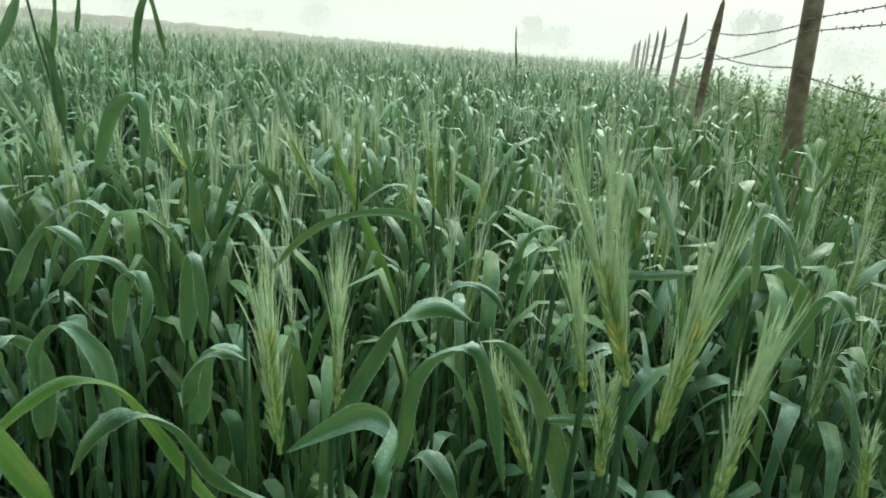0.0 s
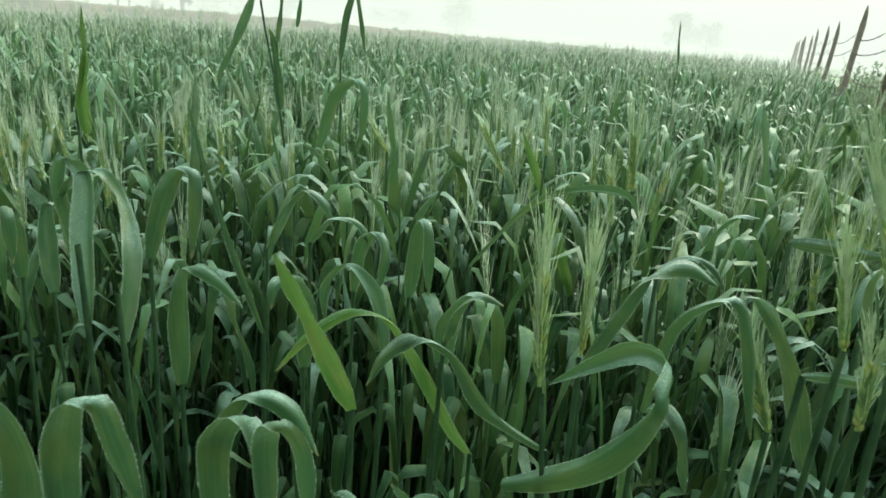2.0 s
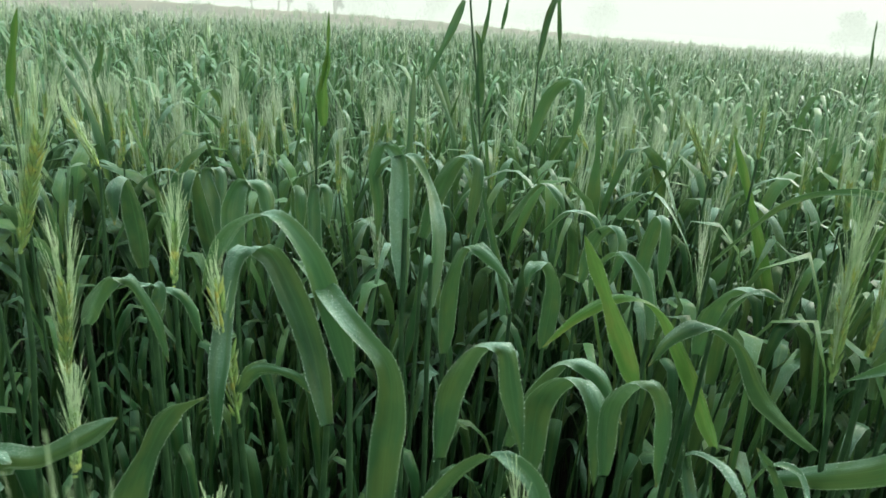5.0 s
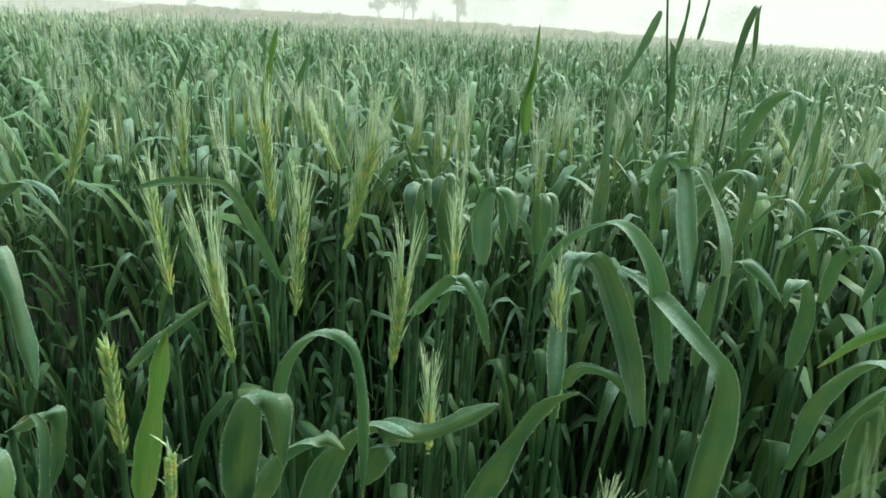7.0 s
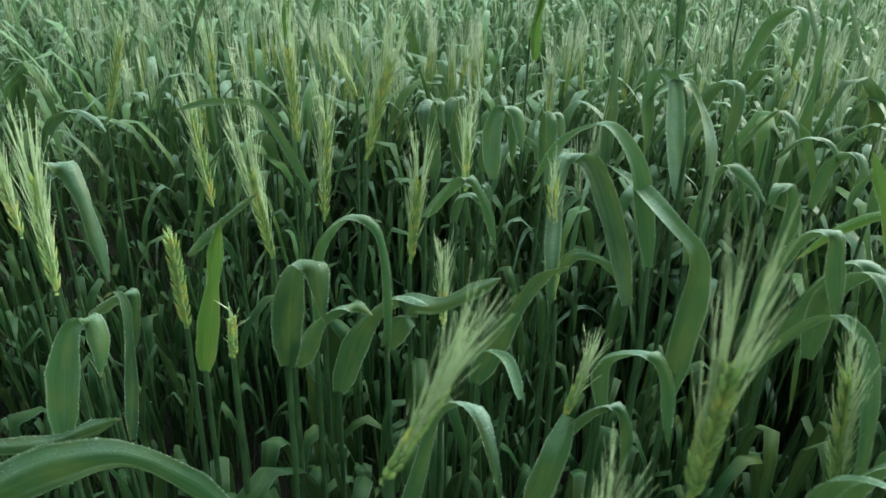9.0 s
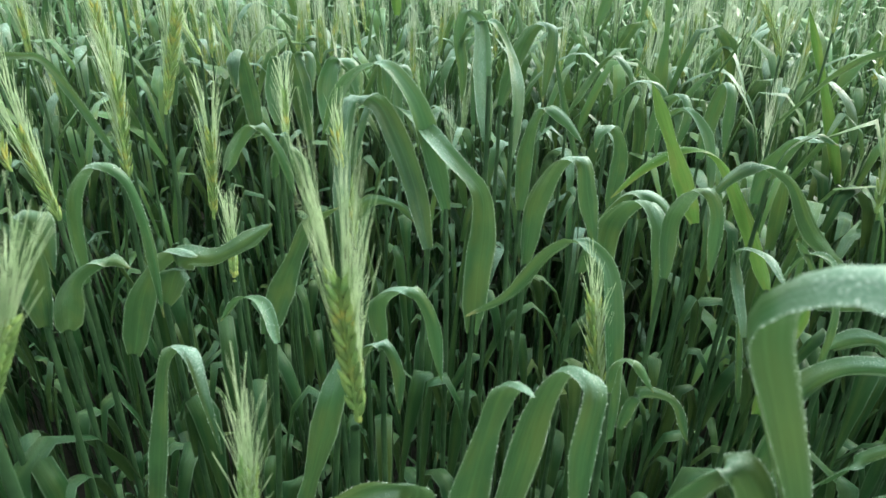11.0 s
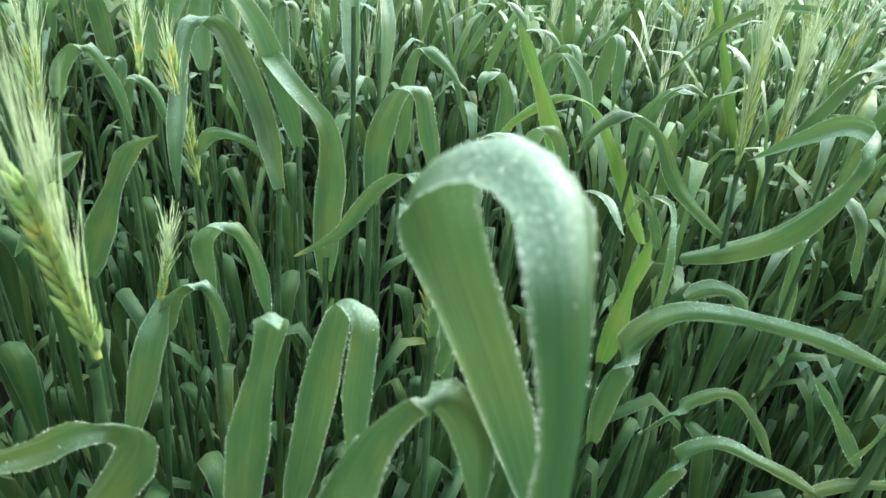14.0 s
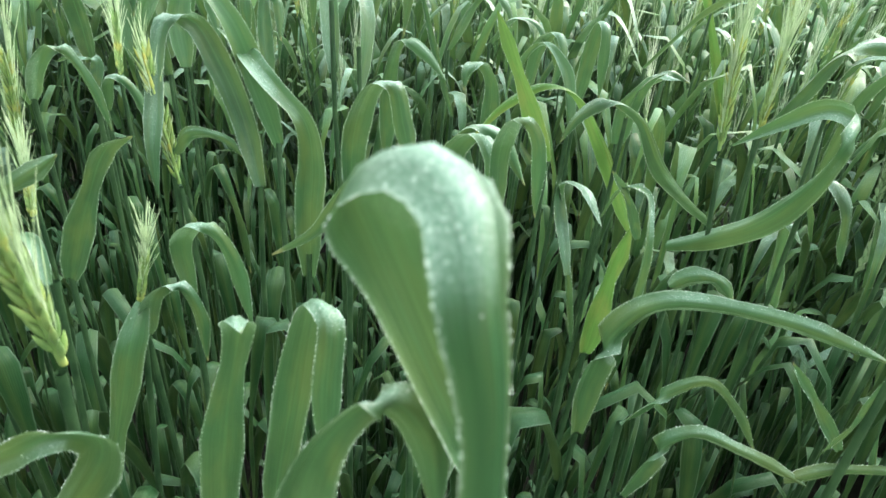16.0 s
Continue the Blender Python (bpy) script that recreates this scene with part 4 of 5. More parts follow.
stalk(plant, (-0.467, -0.014, 0.0), (-0.459, 0.005, 0.790))
fresh_leaf(plant, 0.0172, (0.83, 0.56, 0.00), (0.83, 0.56, 0.00), (-0.459, 0.005, 0.790), (-0.449, 0.011, 0.846), (-0.437, 0.019, 0.916))
leaf(plant, 0.0072, (0.53, 0.36, 0.77), (0.53, 0.36, 0.77), (-0.459, 0.005, 0.887), (-0.436, 0.020, 0.914), (-0.414, 0.034, 0.936))

plant = hero(-0.409, -0.025, "wheat plant with a short yellow ear")
stalk(plant, (-0.409, -0.025, 0.0), (-0.382, -0.022, 0.849))
ear(plant, (-0.382, -0.022, 0.849), (-0.380, -0.021, 0.877), 0.015)

plant = hero(-0.480, 0.208, "green wheat plant with a bent yellow ear")
stalk(plant, (-0.479, 0.200, 0.0), (-0.475, 0.204, 0.812), (-0.458, 0.215, 0.867), (-0.471, 0.207, 0.907))
ear(plant, (-0.470, 0.207, 0.911), (-0.451, 0.220, 0.996), 0.080)

plant = hero(-0.514, 0.166, "green wheat plant with an awned ear")
stalk(plant, (-0.502, 0.170, 0.0), (-0.503, 0.174, 0.757), (-0.502, 0.175, 0.847))
ear(plant, (-0.499, 0.177, 0.852), (-0.494, 0.180, 0.940), 0.070)

plant = hero(-0.392, 0.205, "green wheat plant with an awned ear")
stalk(plant, (-0.389, 0.161, 0.0), (-0.394, 0.176, 0.780), (-0.395, 0.176, 0.837))
ear(plant, (-0.394, 0.176, 0.839), (-0.388, 0.180, 0.912), 0.070)

plant = hero(-0.454, 0.101, "green wheat plant with an awned ear")
stalk(plant, (-0.454, 0.101, 0.0), (-0.480, 0.096, 0.845))
ear(plant, (-0.480, 0.096, 0.845), (-0.490, 0.089, 0.921), 0.080)

plant = hero(-0.631, 0.152, "green wheat plant with an awned ear")
stalk(plant, (-0.631, 0.152, 0.0), (-0.617, 0.139, 0.846))
ear(plant, (-0.617, 0.139, 0.846), (-0.625, 0.134, 0.935), 0.060)

plant = hero(-0.968, 0.219, "green wheat plant with an awned ear")
stalk(plant, (-0.975, 0.218, 0.0), (-0.969, 0.228, 0.796), (-0.966, 0.229, 0.853))
ear(plant, (-0.964, 0.231, 0.861), (-0.934, 0.251, 0.966), 0.060)

plant = hero(-0.518, 0.198, "wheat plant with a long leaf bent over")
stalk(plant, (-0.518, 0.198, 0.0), (-0.519, 0.182, 0.871))
leaf(plant, 0.0104, (0.48, 0.12, 0.87), (0.72, 0.49, 0.50), (-0.519, 0.182, 0.871), (-0.540, 0.171, 0.920), (-0.560, 0.161, 0.953), (-0.575, 0.153, 0.955), (-0.607, 0.135, 0.952), (-0.632, 0.119, 0.943))

plant = hero(-0.475, 0.321, "wheat plant with a leaf folded over flat")
stalk(plant, (-0.475, 0.321, 0.0), (-0.470, 0.315, 0.861))
leaf(plant, 0.0190, (0.83, 0.56, 0.00), (0.83, 0.56, 0.00), (-0.470, 0.315, 0.861), (-0.473, 0.313, 0.908), (-0.467, 0.298, 0.950), (-0.462, 0.284, 0.943), (-0.458, 0.279, 0.913))

plant = hero(-0.509, 0.456, "wheat plant with a leaf folded over flat")
stalk(plant, (-0.509, 0.456, 0.0), (-0.537, 0.474, 0.799))
leaf(plant, 0.0204, (0.83, 0.56, 0.00), (0.83, 0.56, 0.00), (-0.537, 0.474, 0.799), (-0.545, 0.469, 0.858), (-0.542, 0.451, 0.918), (-0.538, 0.438, 0.907), (-0.535, 0.433, 0.875))

plant = hero(-0.516, 0.486, "wheat plant with a leaf bent over")
stalk(plant, (-0.516, 0.486, 0.0), (-0.519, 0.491, 0.813))
leaf(plant, 0.0205, (0.58, 0.81, 0.00), (0.58, 0.81, 0.00), (-0.519, 0.491, 0.813), (-0.501, 0.477, 0.883), (-0.490, 0.484, 0.904), (-0.479, 0.491, 0.896), (-0.473, 0.495, 0.831))

plant = hero(-0.447, 0.484, "wheat plant with a leaf folded over flat")
stalk(plant, (-0.447, 0.484, 0.0), (-0.431, 0.499, 0.833))
leaf(plant, 0.0194, (0.83, 0.56, 0.00), (0.83, 0.56, 0.00), (-0.431, 0.499, 0.833), (-0.432, 0.498, 0.882), (-0.425, 0.484, 0.912), (-0.414, 0.474, 0.907), (-0.410, 0.470, 0.860))

plant = hero(-0.424, 0.289, "wheat plant with a small arched leaf")
stalk(plant, (-0.424, 0.289, 0.0), (-0.424, 0.283, 0.832))
leaf(plant, 0.0137, (0.27, 0.96, 0.00), (0.27, 0.96, 0.00), (-0.424, 0.283, 0.832), (-0.415, 0.280, 0.863), (-0.394, 0.276, 0.872), (-0.383, 0.283, 0.856), (-0.377, 0.287, 0.823))

plant = hero(-0.277, 0.203, "wheat plant with a curved lower leaf")
stalk(plant, (-0.277, 0.203, 0.0), (-0.269, 0.202, 0.853))
leaf(plant, 0.0106, (0.41, 0.28, 0.87), (0.63, 0.43, 0.64), (-0.269, 0.202, 0.853), (-0.256, 0.210, 0.870), (-0.237, 0.222, 0.866), (-0.228, 0.229, 0.852))

plant = hero(-0.529, -0.026, "wheat plant with a dewy leaf bent over")
stalk(plant, (-0.529, -0.026, 0.0), (-0.540, -0.031, 0.829))
leaf(plant, 0.0139, (0.58, 0.81, 0.00), (0.58, 0.81, 0.00), (-0.540, -0.031, 0.829), (-0.503, -0.032, 0.855), (-0.491, -0.025, 0.860), (-0.492, -0.025, 0.835), (-0.504, -0.033, 0.792))

plant = hero(-0.393, 1.300, "wheat plant with a tall leaf folded sharply over")
stalk(plant, (-0.393, 1.300, 0.0), (-0.406, 1.293, 1.021))
leaf(plant, 0.0148, (0.99, 0.17, 0.00), (0.99, 0.17, 0.00), (-0.406, 1.293, 1.021), (-0.397, 1.301, 1.108), (-0.389, 1.309, 1.141), (-0.386, 1.316, 1.146), (-0.389, 1.336, 1.138), (-0.387, 1.387, 1.030))
leaf(plant, 0.0205, (0.94, 0.34, 0.00), (0.99, 0.17, 0.00), (-0.312, 0.964, 0.905), (-0.283, 0.968, 0.994), (-0.250, 0.957, 1.017), (-0.234, 0.945, 1.005), (-0.234, 0.939, 0.917))

plant = hero(-0.481, 1.233, "tall wild grass stem standing over the wheat")
stalk(plant, (-0.482, 1.207, 0.0), (-0.489, 1.206, 0.866), (-0.514, 1.190, 1.044), (-0.532, 1.178, 1.188))
leaf(plant, 0.0177, (0.83, 0.56, 0.00), (0.83, 0.56, 0.00), (-0.533, 1.172, 1.127), (-0.548, 1.146, 1.063), (-0.581, 1.117, 0.975))
leaf(plant, 0.0203, (0.83, 0.56, 0.00), (0.83, 0.56, 0.00), (-0.495, 1.202, 0.923), (-0.506, 1.195, 1.055), (-0.512, 1.190, 1.074))
leaf(plant, 0.0099, (0.83, 0.56, 0.00), (0.83, 0.56, 0.00), (-0.500, 1.199, 1.045), (-0.492, 1.204, 1.119), (-0.492, 1.204, 1.160))
leaf(plant, 0.0088, (0.83, 0.56, 0.00), (0.83, 0.56, 0.00), (-0.468, 1.220, 1.079), (-0.462, 1.224, 1.132), (-0.460, 1.225, 1.162))

plant = hero(-0.869, 0.469, "wheat plant with a pointed leaf standing upright")
stalk(plant, (-0.869, 0.469, 0.0), (-0.880, 0.483, 0.955))
fresh_leaf(plant, 0.0130, (0.83, 0.56, 0.00), (0.83, 0.56, 0.00), (-0.880, 0.483, 0.955), (-0.872, 0.489, 1.011), (-0.861, 0.496, 1.070))

plant = hero(-0.651, 0.850, "wheat plant with a pointed leaf standing upright")
stalk(plant, (-0.651, 0.850, 0.0), (-0.646, 0.839, 0.946))
fresh_leaf(plant, 0.0085, (0.83, 0.56, 0.00), (0.83, 0.56, 0.00), (-0.646, 0.839, 0.946), (-0.632, 0.848, 1.022), (-0.629, 0.849, 1.092))
fresh_leaf(plant, 0.0192, (0.83, 0.56, 0.00), (0.83, 0.56, 0.00), (-0.636, 0.845, 0.908), (-0.637, 0.844, 0.966), (-0.629, 0.850, 1.031))

plant = hero(0.479, 3.351, "thin grass stem with a dark tip")
stalk(plant, (0.479, 3.351, 0.0), (0.470, 3.328, 1.005))
leaf(plant, 0.0126, (0.95, 0.32, 0.00), (0.95, 0.32, 0.00), (0.470, 3.328, 1.005), (0.456, 3.324, 1.101), (0.447, 3.321, 1.205))

plant = hero(-0.747, 0.476, "green wheat plant with a bent awned ear")
stalk(plant, (-0.747, 0.476, 0.0), (-0.747, 0.498, 0.882))
ear(plant, (-0.747, 0.498, 0.882), (-0.770, 0.483, 0.941), 0.060)

plant = hero(-0.778, 0.308, "green wheat plant with an awned ear")
stalk(plant, (-0.778, 0.308, 0.0), (-0.807, 0.292, 0.904))
ear(plant, (-0.807, 0.292, 0.904), (-0.805, 0.293, 0.961), 0.070)

plant = hero(-0.665, 0.308, "green wheat plant with a large awned ear")
stalk(plant, (-0.665, 0.308, 0.0), (-0.649, 0.287, 0.875))
ear(plant, (-0.649, 0.287, 0.875), (-0.654, 0.284, 0.979), 0.090)

plant = hero(-0.107, -0.047, "green wheat plant with a yellow ear and long awns")
stalk(plant, (-0.112, -0.025, 0.0), (-0.108, -0.020, 0.816), (-0.105, -0.018, 0.890))
ear(plant, (-0.104, -0.017, 0.897), (-0.100, -0.029, 0.965), 0.085, 0.0002)

plant = hero(-0.161, -0.116, "green wheat plant with a leaning yellow ear")
stalk(plant, (-0.161, -0.116, 0.0), (-0.185, -0.104, 0.927))
ear(plant, (-0.185, -0.104, 0.927), (-0.171, -0.095, 0.961), 0.060, 0.0002)

plant = hero(-0.267, -0.022, "wheat plant with a leaf folded over, wet with dew")
stalk(plant, (-0.267, -0.022, 0.0), (-0.263, -0.018, 0.719))
leaf(plant, 0.0110, (0.90, 0.44, 0.00), (0.90, 0.44, 0.00), (-0.263, -0.018, 0.719), (-0.243, -0.009, 0.823), (-0.233, -0.004, 0.869), (-0.208, -0.010, 0.885), (-0.192, -0.018, 0.867), (-0.183, -0.021, 0.840))

plant = hero(-0.134, -0.073, "green wheat plant with a young ear and a folded flag leaf")
stalk(plant, (-0.134, -0.073, 0.0), (-0.128, -0.059, 0.848))
leaf(plant, 0.0148, (0.81, 0.40, 0.42), (0.45, 0.22, 0.87), (-0.093, -0.043, 0.841), (-0.079, -0.039, 0.865), (-0.068, -0.036, 0.885), (-0.065, -0.037, 0.896), (-0.067, -0.044, 0.904), (-0.085, -0.051, 0.893), (-0.114, -0.064, 0.878))
ear(plant, (-0.128, -0.059, 0.848), (-0.123, -0.057, 0.895), 0.060, 0.0002)

plant = hero(-0.074, 0.030, "wheat plant with a blunt leaf curled at its tip")
stalk(plant, (-0.074, 0.030, 0.0), (-0.077, 0.014, 0.789))
leaf(plant, 0.0183, (0.90, 0.44, 0.00), (0.90, 0.44, 0.00), (-0.077, 0.014, 0.789), (-0.068, 0.018, 0.856), (-0.060, 0.022, 0.899), (-0.049, 0.009, 0.917), (-0.038, -0.002, 0.922))

plant = hero(-0.060, 0.026, "wheat plant with a broad leaf folded over, wet with dew")
stalk(plant, (-0.060, 0.026, 0.0), (-0.070, 0.040, 0.766))
leaf(plant, 0.0163, (0.80, 0.59, 0.00), (0.90, 0.44, 0.00), (-0.070, 0.040, 0.766), (-0.060, 0.044, 0.828), (-0.051, 0.048, 0.883), (-0.037, 0.037, 0.911), (-0.024, 0.027, 0.913), (-0.023, 0.021, 0.880), (-0.020, 0.016, 0.830))

plant = hero(-0.024, -0.016, "wheat plant with a broad yellowish leaf bent over, wet with dew")
stalk(plant, (-0.024, -0.016, 0.0), (-0.007, -0.018, 0.866))
leaf(plant, 0.0164, (0.69, 0.72, 0.00), (0.90, 0.44, 0.00), (-0.007, -0.018, 0.866), (0.008, -0.035, 0.917), (0.016, -0.032, 0.936), (0.025, -0.028, 0.945), (0.034, -0.023, 0.933), (0.039, -0.021, 0.901))

plant = hero(0.041, -0.020, "wheat plant with a broad leaf hooped over, thick with dew")
stalk(plant, (0.041, -0.020, 0.0), (0.052, -0.011, 0.895))
leaf(plant, 0.0178, (0.28, 0.96, 0.00), (0.72, 0.69, 0.00), (0.052, -0.011, 0.895), (0.040, -0.016, 0.929), (0.029, -0.021, 0.959), (0.021, -0.025, 0.982), (0.021, -0.034, 1.000), (0.030, -0.039, 1.011), (0.041, -0.044, 1.016), (0.051, -0.051, 1.013), (0.057, -0.060, 1.003), (0.060, -0.059, 0.985), (0.062, -0.058, 0.951), (0.064, -0.056, 0.900), (0.064, -0.052, 0.845))

plant = hero(0.026, 0.231, "wheat plant with a long flat leaf")
stalk(plant, (0.026, 0.231, 0.0), (0.051, 0.202, 0.730))
leaf(plant, 0.0184, (0.24, 0.11, 0.97), (0.31, 0.14, 0.94), (0.051, 0.202, 0.730), (0.051, 0.202, 0.775), (0.059, 0.205, 0.812), (0.077, 0.212, 0.834), (0.105, 0.223, 0.838), (0.154, 0.241, 0.830), (0.217, 0.266, 0.807))

plant = hero(0.090, 0.153, "wheat plant with a lower arched leaf")
stalk(plant, (0.090, 0.153, 0.0), (0.076, 0.168, 0.781))
leaf(plant, 0.0082, (0.59, 0.26, 0.77), (0.79, 0.35, 0.50), (0.076, 0.168, 0.781), (0.097, 0.176, 0.807), (0.115, 0.183, 0.816), (0.135, 0.191, 0.796), (0.152, 0.197, 0.767))

plant = hero(0.098, 0.355, "wheat plant with a crinkled leaf")
stalk(plant, (0.098, 0.355, 0.0), (0.084, 0.335, 0.777))
leaf(plant, 0.0174, (0.46, 0.20, 0.87), (0.59, 0.26, 0.77), (0.084, 0.335, 0.777), (0.098, 0.340, 0.786), (0.116, 0.347, 0.786), (0.132, 0.353, 0.770))

plant = hero(0.006, 0.223, "wheat plant with pale young leaves")
stalk(plant, (0.006, 0.223, 0.0), (0.042, 0.231, 0.773))
fresh_leaf(plant, 0.0156, (0.91, 0.41, 0.00), (0.91, 0.41, 0.00), (0.042, 0.231, 0.773), (0.046, 0.232, 0.828), (0.052, 0.235, 0.871))
leaf(plant, 0.0072, (0.72, 0.70, 0.00), (0.72, 0.70, 0.00), (0.065, 0.216, 0.811), (0.064, 0.219, 0.873), (0.056, 0.236, 0.893), (0.043, 0.231, 0.894), (0.034, 0.228, 0.874))
leaf(plant, 0.0066, (0.91, 0.41, 0.00), (0.91, 0.41, 0.00), (0.057, 0.237, 0.862), (0.046, 0.232, 0.890), (0.035, 0.228, 0.905))

plant = hero(0.081, 0.139, "wheat plant with a low curved leaf")
stalk(plant, (0.081, 0.139, 0.0), (0.086, 0.129, 0.769))
leaf(plant, 0.0114, (0.46, 0.20, 0.87), (0.59, 0.26, 0.77), (0.086, 0.129, 0.769), (0.098, 0.133, 0.805), (0.112, 0.139, 0.816), (0.136, 0.148, 0.807), (0.172, 0.162, 0.787))
leaf(plant, 0.0114, (0.16, 0.07, 0.98), (0.16, 0.07, 0.98), (0.161, 0.158, 0.788), (0.184, 0.167, 0.799), (0.212, 0.178, 0.801))

plant = hero(-0.193, 0.123, "wheat plant with a leaf folded over")
stalk(plant, (-0.193, 0.123, 0.0), (-0.191, 0.127, 0.805))
leaf(plant, 0.0139, (0.72, 0.70, 0.00), (0.83, 0.56, 0.00), (-0.191, 0.127, 0.805), (-0.196, 0.129, 0.841), (-0.162, 0.115, 0.869), (-0.151, 0.119, 0.854), (-0.142, 0.123, 0.800))

plant = hero(-0.216, 0.136, "wheat plant with a dewy leaf bent over")
stalk(plant, (-0.216, 0.136, 0.0), (-0.215, 0.108, 0.777))
leaf(plant, 0.0120, (0.72, 0.70, 0.00), (0.83, 0.56, 0.00), (-0.215, 0.108, 0.777), (-0.186, 0.096, 0.827), (-0.173, 0.101, 0.833), (-0.164, 0.104, 0.814), (-0.163, 0.104, 0.778))

plant = hero(-0.188, 0.086, "wheat plant with a young ear and a dewy hanging leaf")
stalk(plant, (-0.229, 0.121, 0.0), (-0.220, 0.094, 0.622), (-0.212, 0.097, 0.725), (-0.205, 0.100, 0.809))
leaf(plant, 0.0195, (0.91, 0.41, 0.00), (0.91, 0.41, 0.00), (-0.201, 0.097, 0.813), (-0.202, 0.082, 0.787), (-0.211, 0.072, 0.737), (-0.227, 0.059, 0.662))
ear(plant, (-0.205, 0.100, 0.812), (-0.197, 0.103, 0.844), 0.050)

plant = hero(-0.300, 0.108, "wheat plant with a broad leaf bent over")
stalk(plant, (-0.300, 0.108, 0.0), (-0.286, 0.116, 0.791))
leaf(plant, 0.0191, (0.91, 0.41, 0.00), (0.72, 0.70, 0.00), (-0.286, 0.116, 0.791), (-0.264, 0.125, 0.852), (-0.246, 0.132, 0.889), (-0.230, 0.138, 0.898))

plant = hero(-0.396, 0.205, "wheat plant with a drooping leaf")
stalk(plant, (-0.396, 0.205, 0.0), (-0.396, 0.198, 0.872))
leaf(plant, 0.0122, (0.72, 0.70, 0.00), (0.91, 0.41, 0.00), (-0.396, 0.198, 0.872), (-0.364, 0.187, 0.909), (-0.349, 0.193, 0.920), (-0.335, 0.198, 0.900), (-0.324, 0.202, 0.860))

plant = hero(0.194, 0.472, "wheat plant with leaves bent over")
stalk(plant, (0.194, 0.472, 0.0), (0.178, 0.466, 0.694))
leaf(plant, 0.0169, (0.83, 0.56, 0.00), (0.83, 0.56, 0.00), (0.178, 0.466, 0.694), (0.165, 0.461, 0.768), (0.162, 0.443, 0.806), (0.176, 0.433, 0.792))
leaf(plant, 0.0159, (0.83, 0.56, 0.00), (0.83, 0.56, 0.00), (0.172, 0.464, 0.828), (0.183, 0.451, 0.846), (0.197, 0.441, 0.834), (0.211, 0.440, 0.777))

plant = hero(-0.003, 0.469, "wheat plant with a dewy arched leaf")
stalk(plant, (-0.003, 0.469, 0.0), (0.010, 0.462, 0.860))
leaf(plant, 0.0135, (0.59, 0.81, 0.00), (0.59, 0.81, 0.00), (0.010, 0.462, 0.860), (0.020, 0.450, 0.895), (0.038, 0.449, 0.911), (0.056, 0.455, 0.902))

plant = hero(-0.401, -0.142, "wheat plant with broad leaves low down")
stalk(plant, (-0.401, -0.142, 0.0), (-0.405, -0.170, 0.829))
leaf(plant, 0.0263, (0.62, 0.44, 0.64), (0.62, 0.44, 0.64), (-0.405, -0.170, 0.829), (-0.363, -0.141, 0.855), (-0.335, -0.121, 0.863), (-0.312, -0.106, 0.848), (-0.292, -0.091, 0.823))
leaf(plant, 0.0146, (0.41, 0.29, 0.87), (0.41, 0.29, 0.87), (-0.477, -0.147, 0.810), (-0.443, -0.123, 0.813), (-0.396, -0.091, 0.838))

plant = hero(-0.467, -0.020, "green wheat plant with a plain awnless ear")
stalk(plant, (-0.467, -0.020, 0.0), (-0.467, -0.000, 0.828))
ear(plant, (-0.467, -0.000, 0.828), (-0.467, -0.001, 0.901), 0.012)

plant = hero(-0.154, 0.683, "wheat plant with a small folded leaf")
stalk(plant, (-0.154, 0.683, 0.0), (-0.139, 0.661, 0.802))
leaf(plant, 0.0165, (1.00, 0.02, 0.00), (1.00, 0.02, 0.00), (-0.139, 0.661, 0.802), (-0.129, 0.661, 0.864), (-0.107, 0.645, 0.884), (-0.094, 0.631, 0.867), (-0.101, 0.625, 0.816))

plant = hero(-0.038, 1.068, "green wheat plant with an awned ear")
stalk(plant, (-0.038, 1.068, 0.0), (-0.029, 1.100, 0.865))
ear(plant, (-0.029, 1.100, 0.865), (-0.072, 1.100, 0.944), 0.050)

plant = hero(0.029, 1.100, "green wheat plant with an upright awned ear")
stalk(plant, (0.029, 1.100, 0.0), (0.038, 1.100, 0.908))
ear(plant, (0.038, 1.100, 0.908), (0.032, 1.100, 0.984), 0.050)

plant = hero(-0.223, 1.086, "green wheat plant with a leaning awned ear")
stalk(plant, (-0.223, 1.086, 0.0), (-0.241, 1.101, 0.884))
ear(plant, (-0.241, 1.101, 0.884), (-0.271, 1.101, 0.928), 0.050)

plant = hero(0.157, 0.863, "green wheat plant with an awned ear")
stalk(plant, (0.157, 0.863, 0.0), (0.147, 0.851, 0.870))
ear(plant, (0.147, 0.851, 0.870), (0.138, 0.851, 0.932), 0.060)

plant = hero(0.258, 0.389, "green wheat plant with an awned ear")
stalk(plant, (0.258, 0.389, 0.0), (0.268, 0.392, 0.935))
ear(plant, (0.268, 0.392, 0.935), (0.258, 0.392, 0.977), 0.070)

plant = hero(0.305, 0.398, "green wheat plant with a low awned ear")
stalk(plant, (0.305, 0.398, 0.0), (0.279, 0.372, 0.894))
ear(plant, (0.279, 0.372, 0.894), (0.276, 0.372, 0.937), 0.050)

plant = hero(0.262, 0.427, "wheat plant with a dark leaf leaning over and a green ear")
stalk(plant, (0.262, 0.427, 0.0), (0.249, 0.422, 0.854))
leaf(plant, 0.0159, (1.00, 0.02, 0.00), (1.00, 0.02, 0.00), (0.279, 0.424, 0.826), (0.257, 0.424, 0.892), (0.239, 0.424, 0.928), (0.220, 0.408, 0.954), (0.206, 0.394, 0.959))
ear(plant, (0.249, 0.422, 0.854), (0.225, 0.422, 0.914), 0.050)

plant = hero(0.495, 0.644, "wheat plant with an arched leaf")
stalk(plant, (0.495, 0.644, 0.0), (0.478, 0.646, 0.912))
